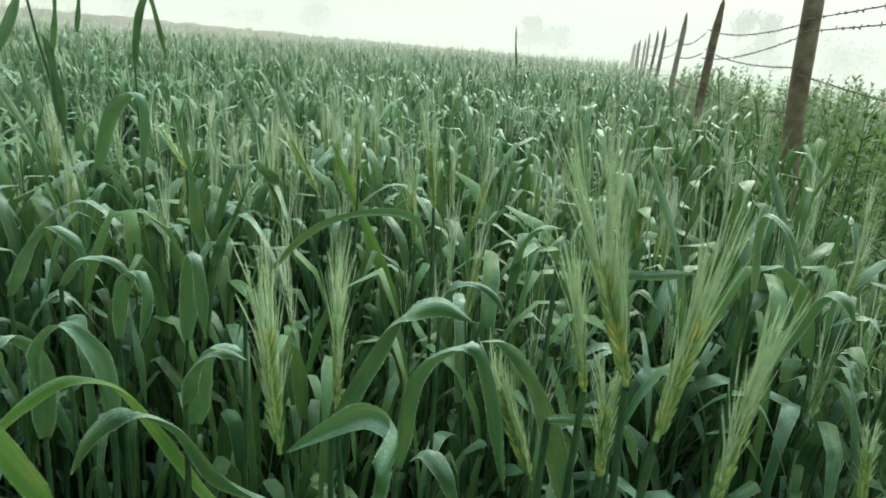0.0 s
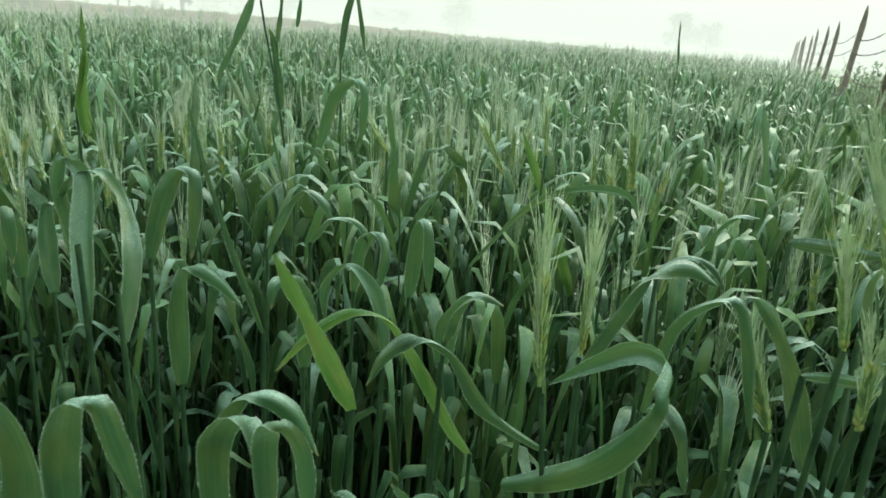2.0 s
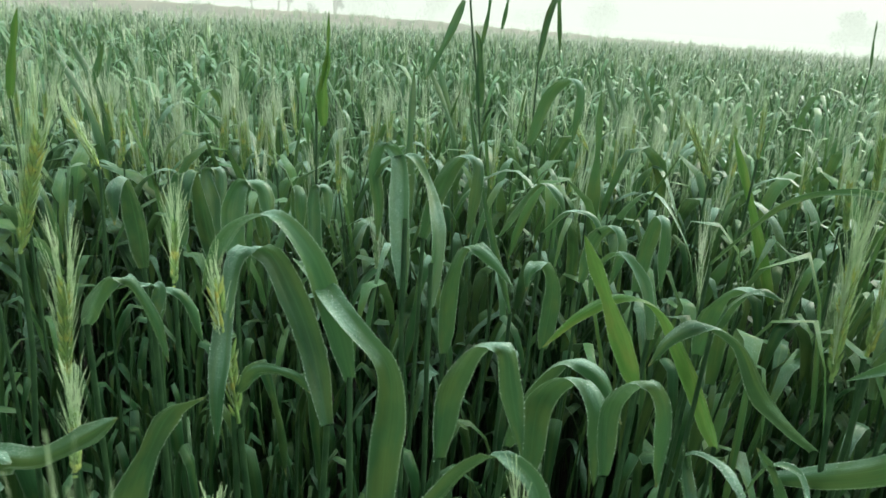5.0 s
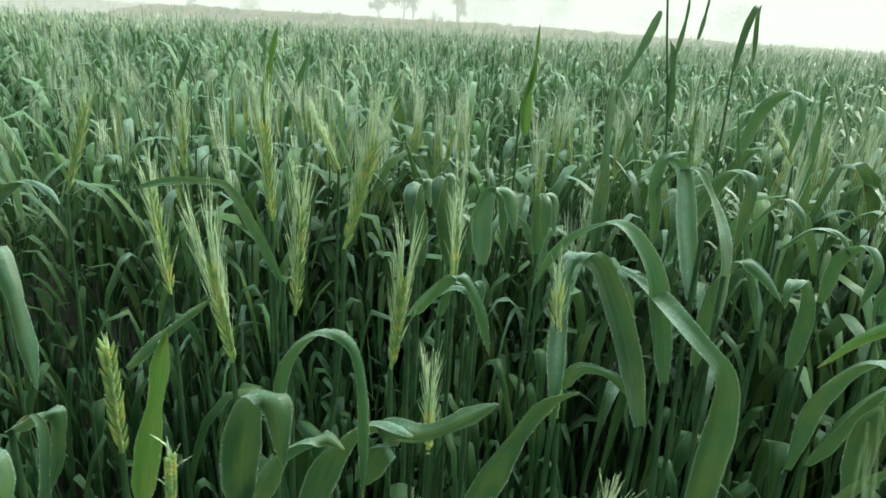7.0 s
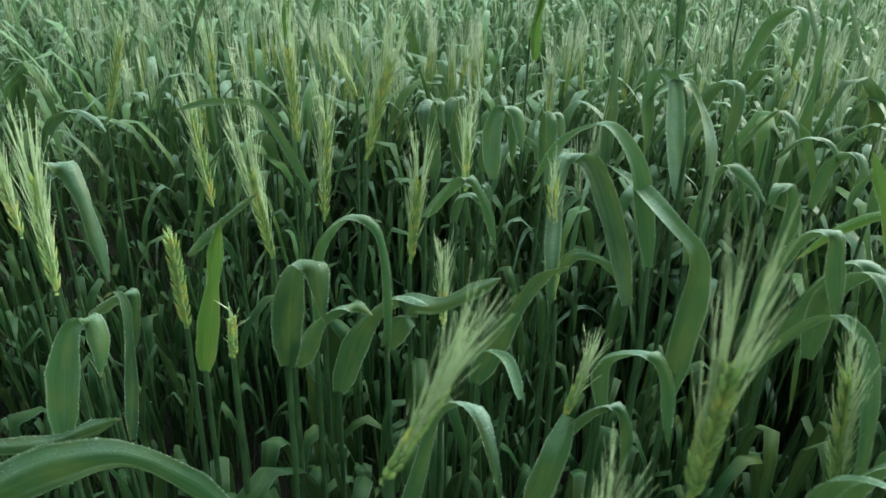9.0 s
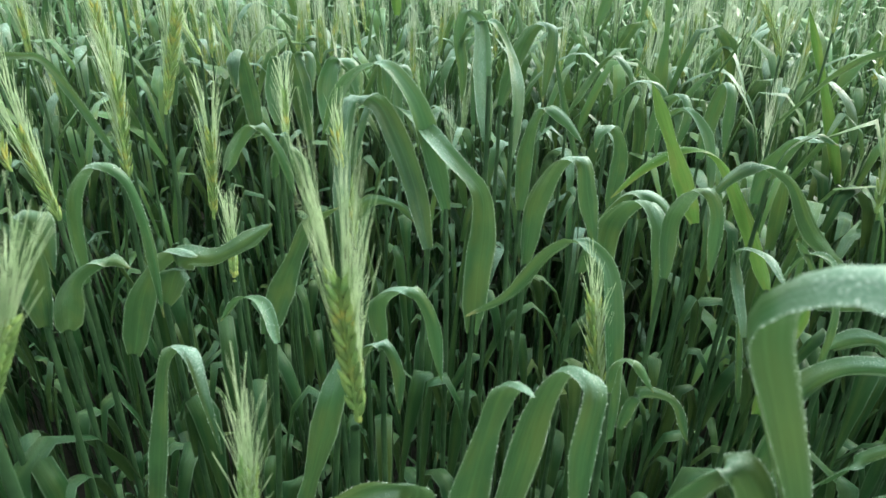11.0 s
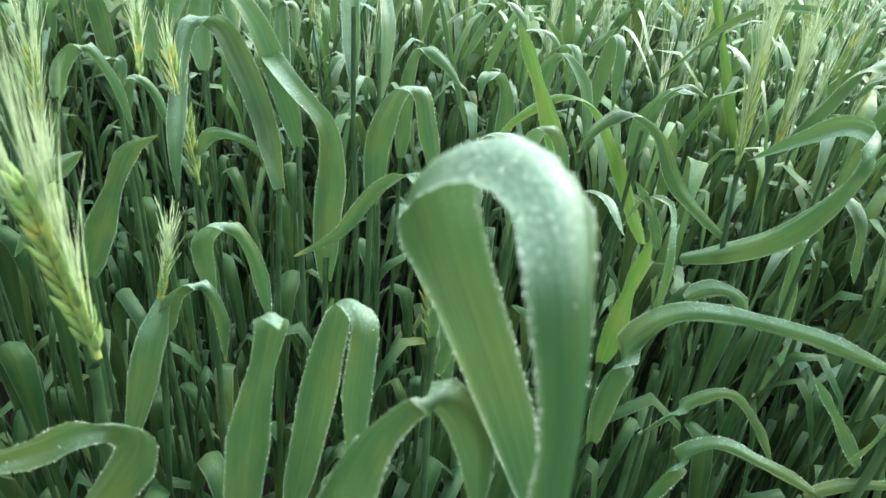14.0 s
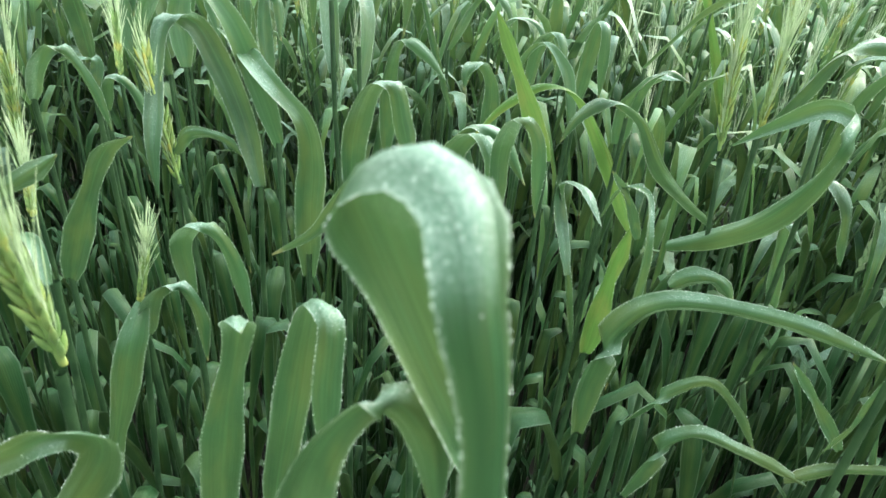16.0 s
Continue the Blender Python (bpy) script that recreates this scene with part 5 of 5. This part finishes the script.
leaf(plant, 0.0146, (0.85, 0.52, 0.00), (0.85, 0.52, 0.00), (0.478, 0.646, 0.912), (0.477, 0.663, 0.974), (0.478, 0.650, 0.990), (0.489, 0.624, 0.980), (0.509, 0.624, 0.940))

plant = hero(0.528, 0.487, "green wheat plant with a short ear")
stalk(plant, (0.528, 0.487, 0.0), (0.529, 0.500, 0.796))
ear(plant, (0.529, 0.500, 0.796), (0.521, 0.500, 0.842), 0.040)

plant = hero(0.250, 0.391, "wheat plant with a leaf lying flat")
stalk(plant, (0.250, 0.391, 0.0), (0.250, 0.392, 0.913))
leaf(plant, 0.0086, (0.50, 0.01, 0.87), (0.50, 0.01, 0.87), (0.250, 0.392, 0.913), (0.273, 0.392, 0.914), (0.295, 0.392, 0.911), (0.307, 0.392, 0.886))

plant = hero(0.355, 0.478, "wheat plant with a small arched leaf")
stalk(plant, (0.355, 0.478, 0.0), (0.313, 0.481, 0.915))
leaf(plant, 0.0116, (0.85, 0.52, 0.00), (0.85, 0.52, 0.00), (0.313, 0.481, 0.915), (0.311, 0.487, 0.950), (0.316, 0.469, 0.971), (0.325, 0.459, 0.962))

plant = hero(-0.017, 0.143, "wheat plant with small arched lower leaves")
stalk(plant, (-0.017, 0.143, 0.0), (-0.037, 0.123, 0.835))
leaf(plant, 0.0071, (0.69, 0.72, 0.00), (0.69, 0.72, 0.00), (-0.037, 0.123, 0.835), (-0.037, 0.123, 0.854), (-0.024, 0.106, 0.873), (-0.012, 0.110, 0.855))
leaf(plant, 0.0076, (0.69, 0.34, 0.64), (0.69, 0.34, 0.64), (-0.025, 0.105, 0.829), (-0.019, 0.108, 0.852), (-0.003, 0.115, 0.850), (0.009, 0.121, 0.821))

plant = hero(-0.251, 0.084, "wheat plant with a thick bare stem")
stalk(plant, (-0.270, 0.068, 0.0), (-0.248, 0.067, 0.644), (-0.241, 0.070, 0.733), (-0.236, 0.073, 0.831))
leaf(plant, 0.0078, (0.69, 0.72, 0.00), (0.69, 0.72, 0.00), (-0.217, 0.057, 0.844), (-0.233, 0.065, 0.861), (-0.252, 0.065, 0.859), (-0.265, 0.059, 0.842))

plant = hero(-0.165, -0.118, "wheat plant with a low flat leaf")
stalk(plant, (-0.165, -0.118, 0.0), (-0.178, -0.082, 0.849))
leaf(plant, 0.0046, (0.16, 0.08, 0.98), (0.16, 0.08, 0.98), (-0.178, -0.082, 0.849), (-0.151, -0.070, 0.850), (-0.132, -0.061, 0.847))

plant = hero(-0.404, 0.090, "wheat plant with a broad dark leaf bent over")
stalk(plant, (-0.404, 0.090, 0.0), (-0.387, 0.074, 0.762))
leaf(plant, 0.0213, (0.80, 0.59, 0.00), (0.80, 0.59, 0.00), (-0.387, 0.074, 0.762), (-0.367, 0.083, 0.825), (-0.329, 0.083, 0.866), (-0.303, 0.080, 0.868))

plant = hero(0.179, 0.150, "wheat plant with narrow low leaves")
stalk(plant, (0.179, 0.150, 0.0), (0.183, 0.166, 0.862))
leaf(plant, 0.0054, (0.79, 0.35, 0.50), (0.79, 0.35, 0.50), (0.183, 0.166, 0.862), (0.178, 0.164, 0.829), (0.170, 0.161, 0.810))
leaf(plant, 0.0081, (0.91, 0.41, 0.00), (0.91, 0.41, 0.00), (0.195, 0.214, 0.774), (0.173, 0.205, 0.806), (0.151, 0.197, 0.835))

plant = hero(0.025, 0.240, "wheat plant with a dewy leaf")
stalk(plant, (0.025, 0.240, 0.0), (0.030, 0.248, 0.765))
leaf(plant, 0.0048, (0.91, 0.41, 0.00), (0.91, 0.41, 0.00), (0.030, 0.248, 0.765), (0.015, 0.242, 0.841), (0.002, 0.237, 0.891))
leaf(plant, 0.0099, (0.59, 0.81, 0.00), (0.59, 0.81, 0.00), (0.022, 0.221, 0.834), (0.005, 0.238, 0.884), (0.023, 0.221, 0.894), (0.039, 0.204, 0.881))


plant = hero(-0.533, -0.055, "green wheat plant with a plump dewy ear")
stalk(plant, (-0.533, -0.055, 0.0), (-0.533, -0.055, 0.861))
ear(plant, (-0.533, -0.055, 0.861), (-0.562, -0.040, 0.934), 0.075)

plant = hero(-0.687, -0.012, "green wheat plant with an awned ear")
stalk(plant, (-0.687, -0.012, 0.0), (-0.687, -0.012, 0.847))
ear(plant, (-0.687, -0.012, 0.847), (-0.723, -0.003, 0.921), 0.070)

plant = hero(-0.422, 0.303, "green wheat plant with a slim awned ear")
stalk(plant, (-0.422, 0.303, 0.0), (-0.422, 0.303, 0.861))
ear(plant, (-0.422, 0.303, 0.861), (-0.432, 0.318, 0.911), 0.055)

plant = hero(-0.322, 0.125, "green wheat plant with an awned ear among leaves")
stalk(plant, (-0.322, 0.125, 0.0), (-0.322, 0.125, 0.825))
ear(plant, (-0.322, 0.125, 0.825), (-0.329, 0.134, 0.857), 0.050, 0.0002)

plant = hero(-0.624, -0.017, "wheat plant with a bluish leaf hanging over")
stalk(plant, (-0.624, -0.017, 0.0), (-0.624, -0.017, 0.883))
leaf(plant, 0.0190, (0.56, 0.83, 0.00), (0.56, 0.83, 0.00), (-0.624, -0.017, 0.883), (-0.630, -0.005, 0.916), (-0.621, 0.005, 0.923), (-0.604, 0.007, 0.903), (-0.583, 0.003, 0.865), (-0.568, -0.001, 0.833))

plant = hero(-0.442, -0.106, "wheat plant with a broad dark leaf folded over")
stalk(plant, (-0.442, -0.106, 0.0), (-0.442, -0.106, 0.811))
leaf(plant, 0.0192, (0.56, 0.83, 0.00), (0.56, 0.83, 0.00), (-0.442, -0.106, 0.811), (-0.451, -0.091, 0.857), (-0.451, -0.082, 0.876), (-0.445, -0.075, 0.880), (-0.436, -0.077, 0.864), (-0.432, -0.082, 0.846))

plant = hero(-0.441, -0.067, "wheat plant with a narrow dew-white leaf")
stalk(plant, (-0.441, -0.067, 0.0), (-0.441, -0.067, 0.782))
leaf(plant, 0.0090, (0.56, 0.83, 0.00), (0.56, 0.83, 0.00), (-0.441, -0.067, 0.782), (-0.457, -0.048, 0.846), (-0.466, -0.042, 0.871), (-0.472, -0.044, 0.875), (-0.477, -0.050, 0.871))

plant = hero(-0.896, 0.112, "wheat plant with a leaf arched flat")
stalk(plant, (-0.896, 0.112, 0.0), (-0.896, 0.112, 0.866))
leaf(plant, 0.0155, (0.24, 0.97, 0.00), (0.24, 0.97, 0.00), (-0.896, 0.112, 0.866), (-0.890, 0.129, 0.894), (-0.874, 0.145, 0.904), (-0.854, 0.155, 0.896), (-0.837, 0.159, 0.880))

plant = hero(-0.345, 0.211, "wheat plant with a drooping leaf")
stalk(plant, (-0.345, 0.211, 0.0), (-0.345, 0.211, 0.883))
leaf(plant, 0.0095, (0.57, 0.82, 0.00), (0.57, 0.82, 0.00), (-0.345, 0.211, 0.883), (-0.347, 0.219, 0.905), (-0.352, 0.216, 0.905), (-0.363, 0.208, 0.905), (-0.369, 0.203, 0.903))

plant = hero(-0.465, 0.428, "wheat plant with a leaf bent over flat")
stalk(plant, (-0.465, 0.428, 0.0), (-0.465, 0.428, 0.831))
leaf(plant, 0.0259, (0.57, 0.82, 0.00), (0.57, 0.82, 0.00), (-0.465, 0.428, 0.831), (-0.479, 0.442, 0.886), (-0.474, 0.457, 0.914), (-0.457, 0.467, 0.909), (-0.441, 0.459, 0.863))

plant = hero(-0.448, 0.552, "wheat plant with a broad leaf bent over")
stalk(plant, (-0.448, 0.552, 0.0), (-0.448, 0.552, 0.793))
leaf(plant, 0.0205, (0.57, 0.82, 0.00), (0.57, 0.82, 0.00), (-0.448, 0.552, 0.793), (-0.463, 0.566, 0.848), (-0.466, 0.579, 0.886), (-0.455, 0.586, 0.883), (-0.443, 0.574, 0.835))

plant = hero(-0.583, 0.468, "wheat plant with a leaf folded over flat")
stalk(plant, (-0.583, 0.468, 0.0), (-0.583, 0.468, 0.813))
leaf(plant, 0.0249, (0.57, 0.82, 0.00), (0.57, 0.82, 0.00), (-0.583, 0.468, 0.813), (-0.598, 0.479, 0.861), (-0.601, 0.490, 0.894), (-0.592, 0.497, 0.895), (-0.581, 0.490, 0.862))

plant = hero(-0.571, 0.511, "wheat plant with a folded leaf")
stalk(plant, (-0.571, 0.511, 0.0), (-0.571, 0.511, 0.805))
leaf(plant, 0.0228, (0.57, 0.82, 0.00), (0.57, 0.82, 0.00), (-0.571, 0.511, 0.805), (-0.585, 0.523, 0.854), (-0.597, 0.532, 0.894), (-0.586, 0.540, 0.896), (-0.572, 0.529, 0.848))


# ---- the fence ----
def fence_post(x, y, height, width, lean_x, lean_y, label):
    root = tagged(new("fence_post"), label, "fence post", "posts of the fence")
    root.location = (x, y, 0)
    g = Geo()
    k = 14
    s_ = np.linspace(0, 1, k + 1)
    a_ = np.linspace(0, 2 * np.pi, 11)
    v = []
    for s in s_:
        for a in a_:
            r = width * 0.5 * (1.08 - 0.2 * s) * (0.55 if s == 1 else 1.0) * (1 + 0.16 * noise.noise((np.cos(a) * 1.5 + x, np.sin(a) * 1.5 + y, s * 5)))
            sq = 1 / max(abs(np.cos(a)), abs(np.sin(a))) ** 0.35
            top = height + 0.05 * np.cos(a + x) + 0.03 * noise.noise((a * 2.0, x, y)) if s == 1 else height * s
            v.append((lean_x * s + r * sq * np.cos(a) + 0.012 * np.sin(s * 5 + x), lean_y * s + r * sq * np.sin(a), top - 0.05))
    g.add(v, grid_faces(k, 10))
    cap = [v[k * 11 + j] for j in range(10)]
    c = np.mean(cap, axis=0)
    g.add(cap + [tuple(c)], [(0, 1, 2, 10), (2, 3, 4, 10), (4, 5, 6, 10), (6, 7, 8, 10), (8, 9, 0, 10)])
    part("post", g, WOOD, root)
    return root


barb_geo = Geo()
for a in (0.6, 2.2):
    d = np.array([0.0065 * np.cos(a), 0.0065 * np.sin(a), 0.0035])
    tube(barb_geo, [-d, d], 0.0016, 0.0006, 2, 5)
BARB = barb_geo.mesh("barb", RUST)


def wire_strand(p, q, sag, label, near):
    root = tagged(new("barbed_wire"), label, "barbed wire", "wires of the fence")
    root.location = p
    p, q = np.array(p), np.array(q)
    ctrl = [(q - p) * s - np.array([0, 0, sag * 4 * s * (1 - s)]) for s in np.linspace(0, 1, 7)]
    g = Geo()
    tube(g, ctrl, 0.0017, 0.0017, 24, 5)
    part("strand", g, RUST, root)
    line = smooth_curve(ctrl, 200)
    length = np.linalg.norm(q - p)
    rest = Geo()
    for i in range(int(length / 0.065)):
        c = line[min(200, int((i + 0.5) * 0.065 / length * 200))]
        if near:
            ob = new("barb", BARB)
            ob.parent, ob.location, ob.rotation_euler = root, c, (i * 1.9, i * 0.7, i * 2.3)
        else:
            d = np.array([0.007 * np.cos(i), 0.007 * np.sin(i), 0.006])
            tube(rest, [c - d, c + d], 0.0018, 0.0008, 1, 4)
    if not near:
        tagged(part("barbs", rest, RUST, root), kind="stuff")


# distance along the fence, height and lean of each post
posts = [(-0.35, 1.56, 0.02), (2.2, 1.56, -0.12), (4.42, 1.48, -0.01), (6.88, 1.55, 0.03), (9.82, 1.53, 0.02), (12.4, 1.57, 0.05), (14.6, 1.58, 0.0),
         (17.4, 1.52, 0.04), (19.9, 1.55, -0.02), (22.5, 1.53, 0.03), (25.1, 1.56, 0.0), (28.0, 1.52, 0.02), (30.8, 1.55, 0.01)]
prng = np.random.default_rng(21)
feet = []
for i, (y, h, lx) in enumerate(posts):
    x = (1.375 if i == 1 else 1.255) + 0.235 * (y - 2.2)
    fence_post(x, y, h, 0.060 if i == 1 else 0.055, lx, prng.normal(0, 0.03), "rough weathered wooden fence post")
    feet.append((x, y, lx))
slack = {0: ((1.285, 1.262, 0.01), (1.235, 1.227, 0.01), (1.05, 1.10, 0.02), (0.80, 0.82, 0.03)),
         1: ((1.25, 1.305, 0.035), (1.215, 1.13, 0.03), (1.12, 1.19, 0.03), (0.985, 0.985, 0.05))}
for i, ((x0, y0, l0), (x1, y1, l1)) in enumerate(zip(feet[:9], feet[1:10])):
    usual = tuple((z + prng.normal(0, 0.02), z + prng.normal(0, 0.02), prng.uniform(0.02, 0.08)) for z in (1.30, 1.15, 0.96))
    for z0, z1, sag in slack.get(i, usual):
        wire_strand((x0 + l0 * z0 / 1.5 - 0.04, y0, z0), (x1 + l1 * z1 / 1.5 - 0.04, y1, z1), sag, "sagging rusty barbed wire strand", y0 < 4)


# ---- weeds beyond the fence ----
def weed_parts(r, height, leaves):
    """A tall weed: side shoots that shorten to a pointed top, set with small narrow leaves."""
    st, lv = Geo(), Geo()
    lean = r.normal(0, 0.03, 2)
    tube(st, [(0, 0, 0), (lean[0], lean[1], height)], 0.005, 0.0015, 3, 4)
    shoots = max(6, leaves // 12)
    for i in range(shoots):
        s = 0.2 + 0.8 * (i + r.random()) / shoots
        a = i * 2.4 + r.normal(0, 0.4)
        d = np.array([np.cos(a), np.sin(a), 0])
        reach = 0.13 * (1 - s) ** 0.9 + 0.006
        foot = np.array([lean[0] * s, lean[1] * s, height * s])
        for k in range(12):
            q = r.uniform(0.1, 1.0)
            at = foot + d * reach * q + np.array([0, 0, reach * 0.5 * q])
            b = a + r.normal(0, 0.9)
            e = np.array([np.cos(b), np.sin(b), 0])
            ln = r.uniform(0.045, 0.085) * (1.15 - 0.55 * s)
            tip = at + e * ln * 0.75 + np.array([0, 0, ln * r.uniform(-0.1, 0.9)])
            blade(lv, [at, tip], ln * r.uniform(0.38, 0.55), np.degrees(b) + 90, None, 2, 1, 0.0, 0.5, 0.1)
    return st, lv


wrng = np.random.default_rng(33)
low_weeds = []
for i in range(6):
    st, lv = weed_parts(wrng, wrng.uniform(0.6, 0.85), 108)
    low_weeds.append([("stem", st), ("foliage", lv)])
wy = 0.4 + 13.0 * wrng.random(900) ** 1.3
wx = 1.255 + 0.235 * (wy - 2.2) + 0.15 + wrng.random(900) ** 1.4 * 3.6
scatter("weed_growth", low_weeds, np.stack([wx, wy], 1), wrng, (0.85, 1.15), "dense green weeds beyond the fence", beyond=True)
weed_protos = []
for i in range(6):
    st, lv = weed_parts(wrng, wrng.uniform(0.92, 1.1), 300)
    root = tagged(new("weed"), "tall leafy green weed with a tapering top", "weed", "weeds beyond the fence")
    part("stem", st, STEM, root)
    part("foliage", lv, WEED, root)
    weed_protos.append(root)
for i in range(210):
    y = wrng.uniform(0.9, 12.0)
    x = 1.255 + 0.235 * (y - 2.2) + 0.25 + wrng.random() ** 1.3 * 3.2
    m = pose(x, y, 0, wrng.normal(0, 3), wrng.normal(0, 3), wrng.uniform(0, 360)) @ Matrix.Scale(wrng.uniform(0.82, 1.04), 4)
    if i < 6:
        weed_protos[i].matrix_basis = m
    else:
        src = weed_protos[i % 6]
        ob = copy_thing(src, pose(0, 0, 0))
        ob.matrix_basis = m


# ---- the far trees ----
TREE = plain_material("far_foliage", [(0.3, (0.05, 0.11, 0.06)), (0.7, (0.10, 0.17, 0.09))], 0.6, 0.8, 0.05, rnd=0.3)
BARK = plain_material("far_bark", [(0.3, (0.10, 0.08, 0.06)), (0.7, (0.18, 0.15, 0.11))], 2, 0.9, 0.02)


def tree(bearing, dist, height, spread, crown_from, clumps, label, name="tree"):
    r = np.random.default_rng(int(abs(bearing * 10)) + int(dist))
    root = tagged(new(name), label, name, "far trees")
    root.location = (0.1 + dist * np.sin(radians(bearing)), dist * np.cos(radians(bearing)), 0)
    t, c = Geo(), Geo()
    tube(t, [(0, 0, -0.1), (r.normal(0, 0.1), 0, height * 0.45), (r.normal(0, 0.2), r.normal(0, 0.2), height * 0.93)], 0.03 * height, 0.006 * height, 6, 6)
    for i in range(7):
        a, z = r.uniform(0, 6.28), height * r.uniform(crown_from, 0.75)
        tube(t, [(0, 0, z), (spread * 0.4 * np.cos(a), spread * 0.4 * np.sin(a), z + height * 0.12), (spread * 0.8 * np.cos(a), spread * 0.8 * np.sin(a), z + height * 0.2)], 0.012 * height, 0.003 * height, 3, 4)
    lobes = [(r.uniform(-0.6, 0.6) * spread, r.uniform(-0.6, 0.6) * spread, height * r.uniform(crown_from + 0.1, 0.9), r.uniform(0.3, 0.5) * spread) for _ in range(9)]
    for i in range(clumps):
        lx, ly, lz, lr = lobes[r.integers(0, 9)]
        d = unit(r.normal(0, 1, 3)) * lr * r.random() ** 0.4
        p = np.array([lx, ly, lz]) + d
        ln = height * r.uniform(0.06, 0.11)
        w = unit(r.normal(0, 1, 3))
        blade(c, [p, p + w * ln * 0.5, p + w * ln], ln * 0.6, r.uniform(0, 360), None, 2, 2, 0.3)
    part("trunk", t, BARK, root)
    part("crown", c, TREE, root)


tree(-40.0, 53, 2.6, 0.8, 0.45, 500, "slender tree veiled by mist")
tree(-38.0, 53, 3.6, 1.0, 0.4, 500, "slender tree veiled by mist")
tree(-37.2, 53, 3.4, 0.8, 0.4, 400, "slender tree veiled by mist")
tree(-35.2, 50, 1.6, 0.5, 0.35, 250, "young tree veiled by mist")
tree(-33.3, 53, 5.5, 0.45, 0.15, 600, "narrow upright tree veiled by mist")
tree(-31.0, 80, 5.0, 3.6, 0.1, 1500, "broad tree veiled by mist")
tree(-25.4, 95, 4.4, 2.6, 0.1, 1200, "broad tree veiled by mist")
tree(-50.3, 50, 1.7, 1.0, 0.05, 700, "bare bush veiled by mist", "bush")
tree(-54.5, 53, 2.0, 0.5, 0.2, 400, "slender tree veiled by mist")
tree(-43.9, 50, 1.25, 0.5, 0.1, 300, "young tree veiled by mist")
tree(-11.8, 100, 4.6, 3.2, 0.1, 1200, "broad tree veiled by mist")
tree(-17.0, 105, 3.6, 4.0, 0.1, 1200, "low tree veiled by mist")
tree(6.0, 90, 4.9, 2.6, 0.1, 1400, "broad tree veiled by mist")
tree(8.2, 92, 4.2, 2.2, 0.1, 1200, "broad tree veiled by mist")
tree(23.4, 70, 6.2, 2.4, 0.1, 1600, "tall tree veiled by mist")
tree(29.5, 72, 3.6, 3.0, 0.1, 1400, "broad tree veiled by mist")
tree(34.0, 75, 3.8, 3.2, 0.1, 1400, "broad tree veiled by mist")
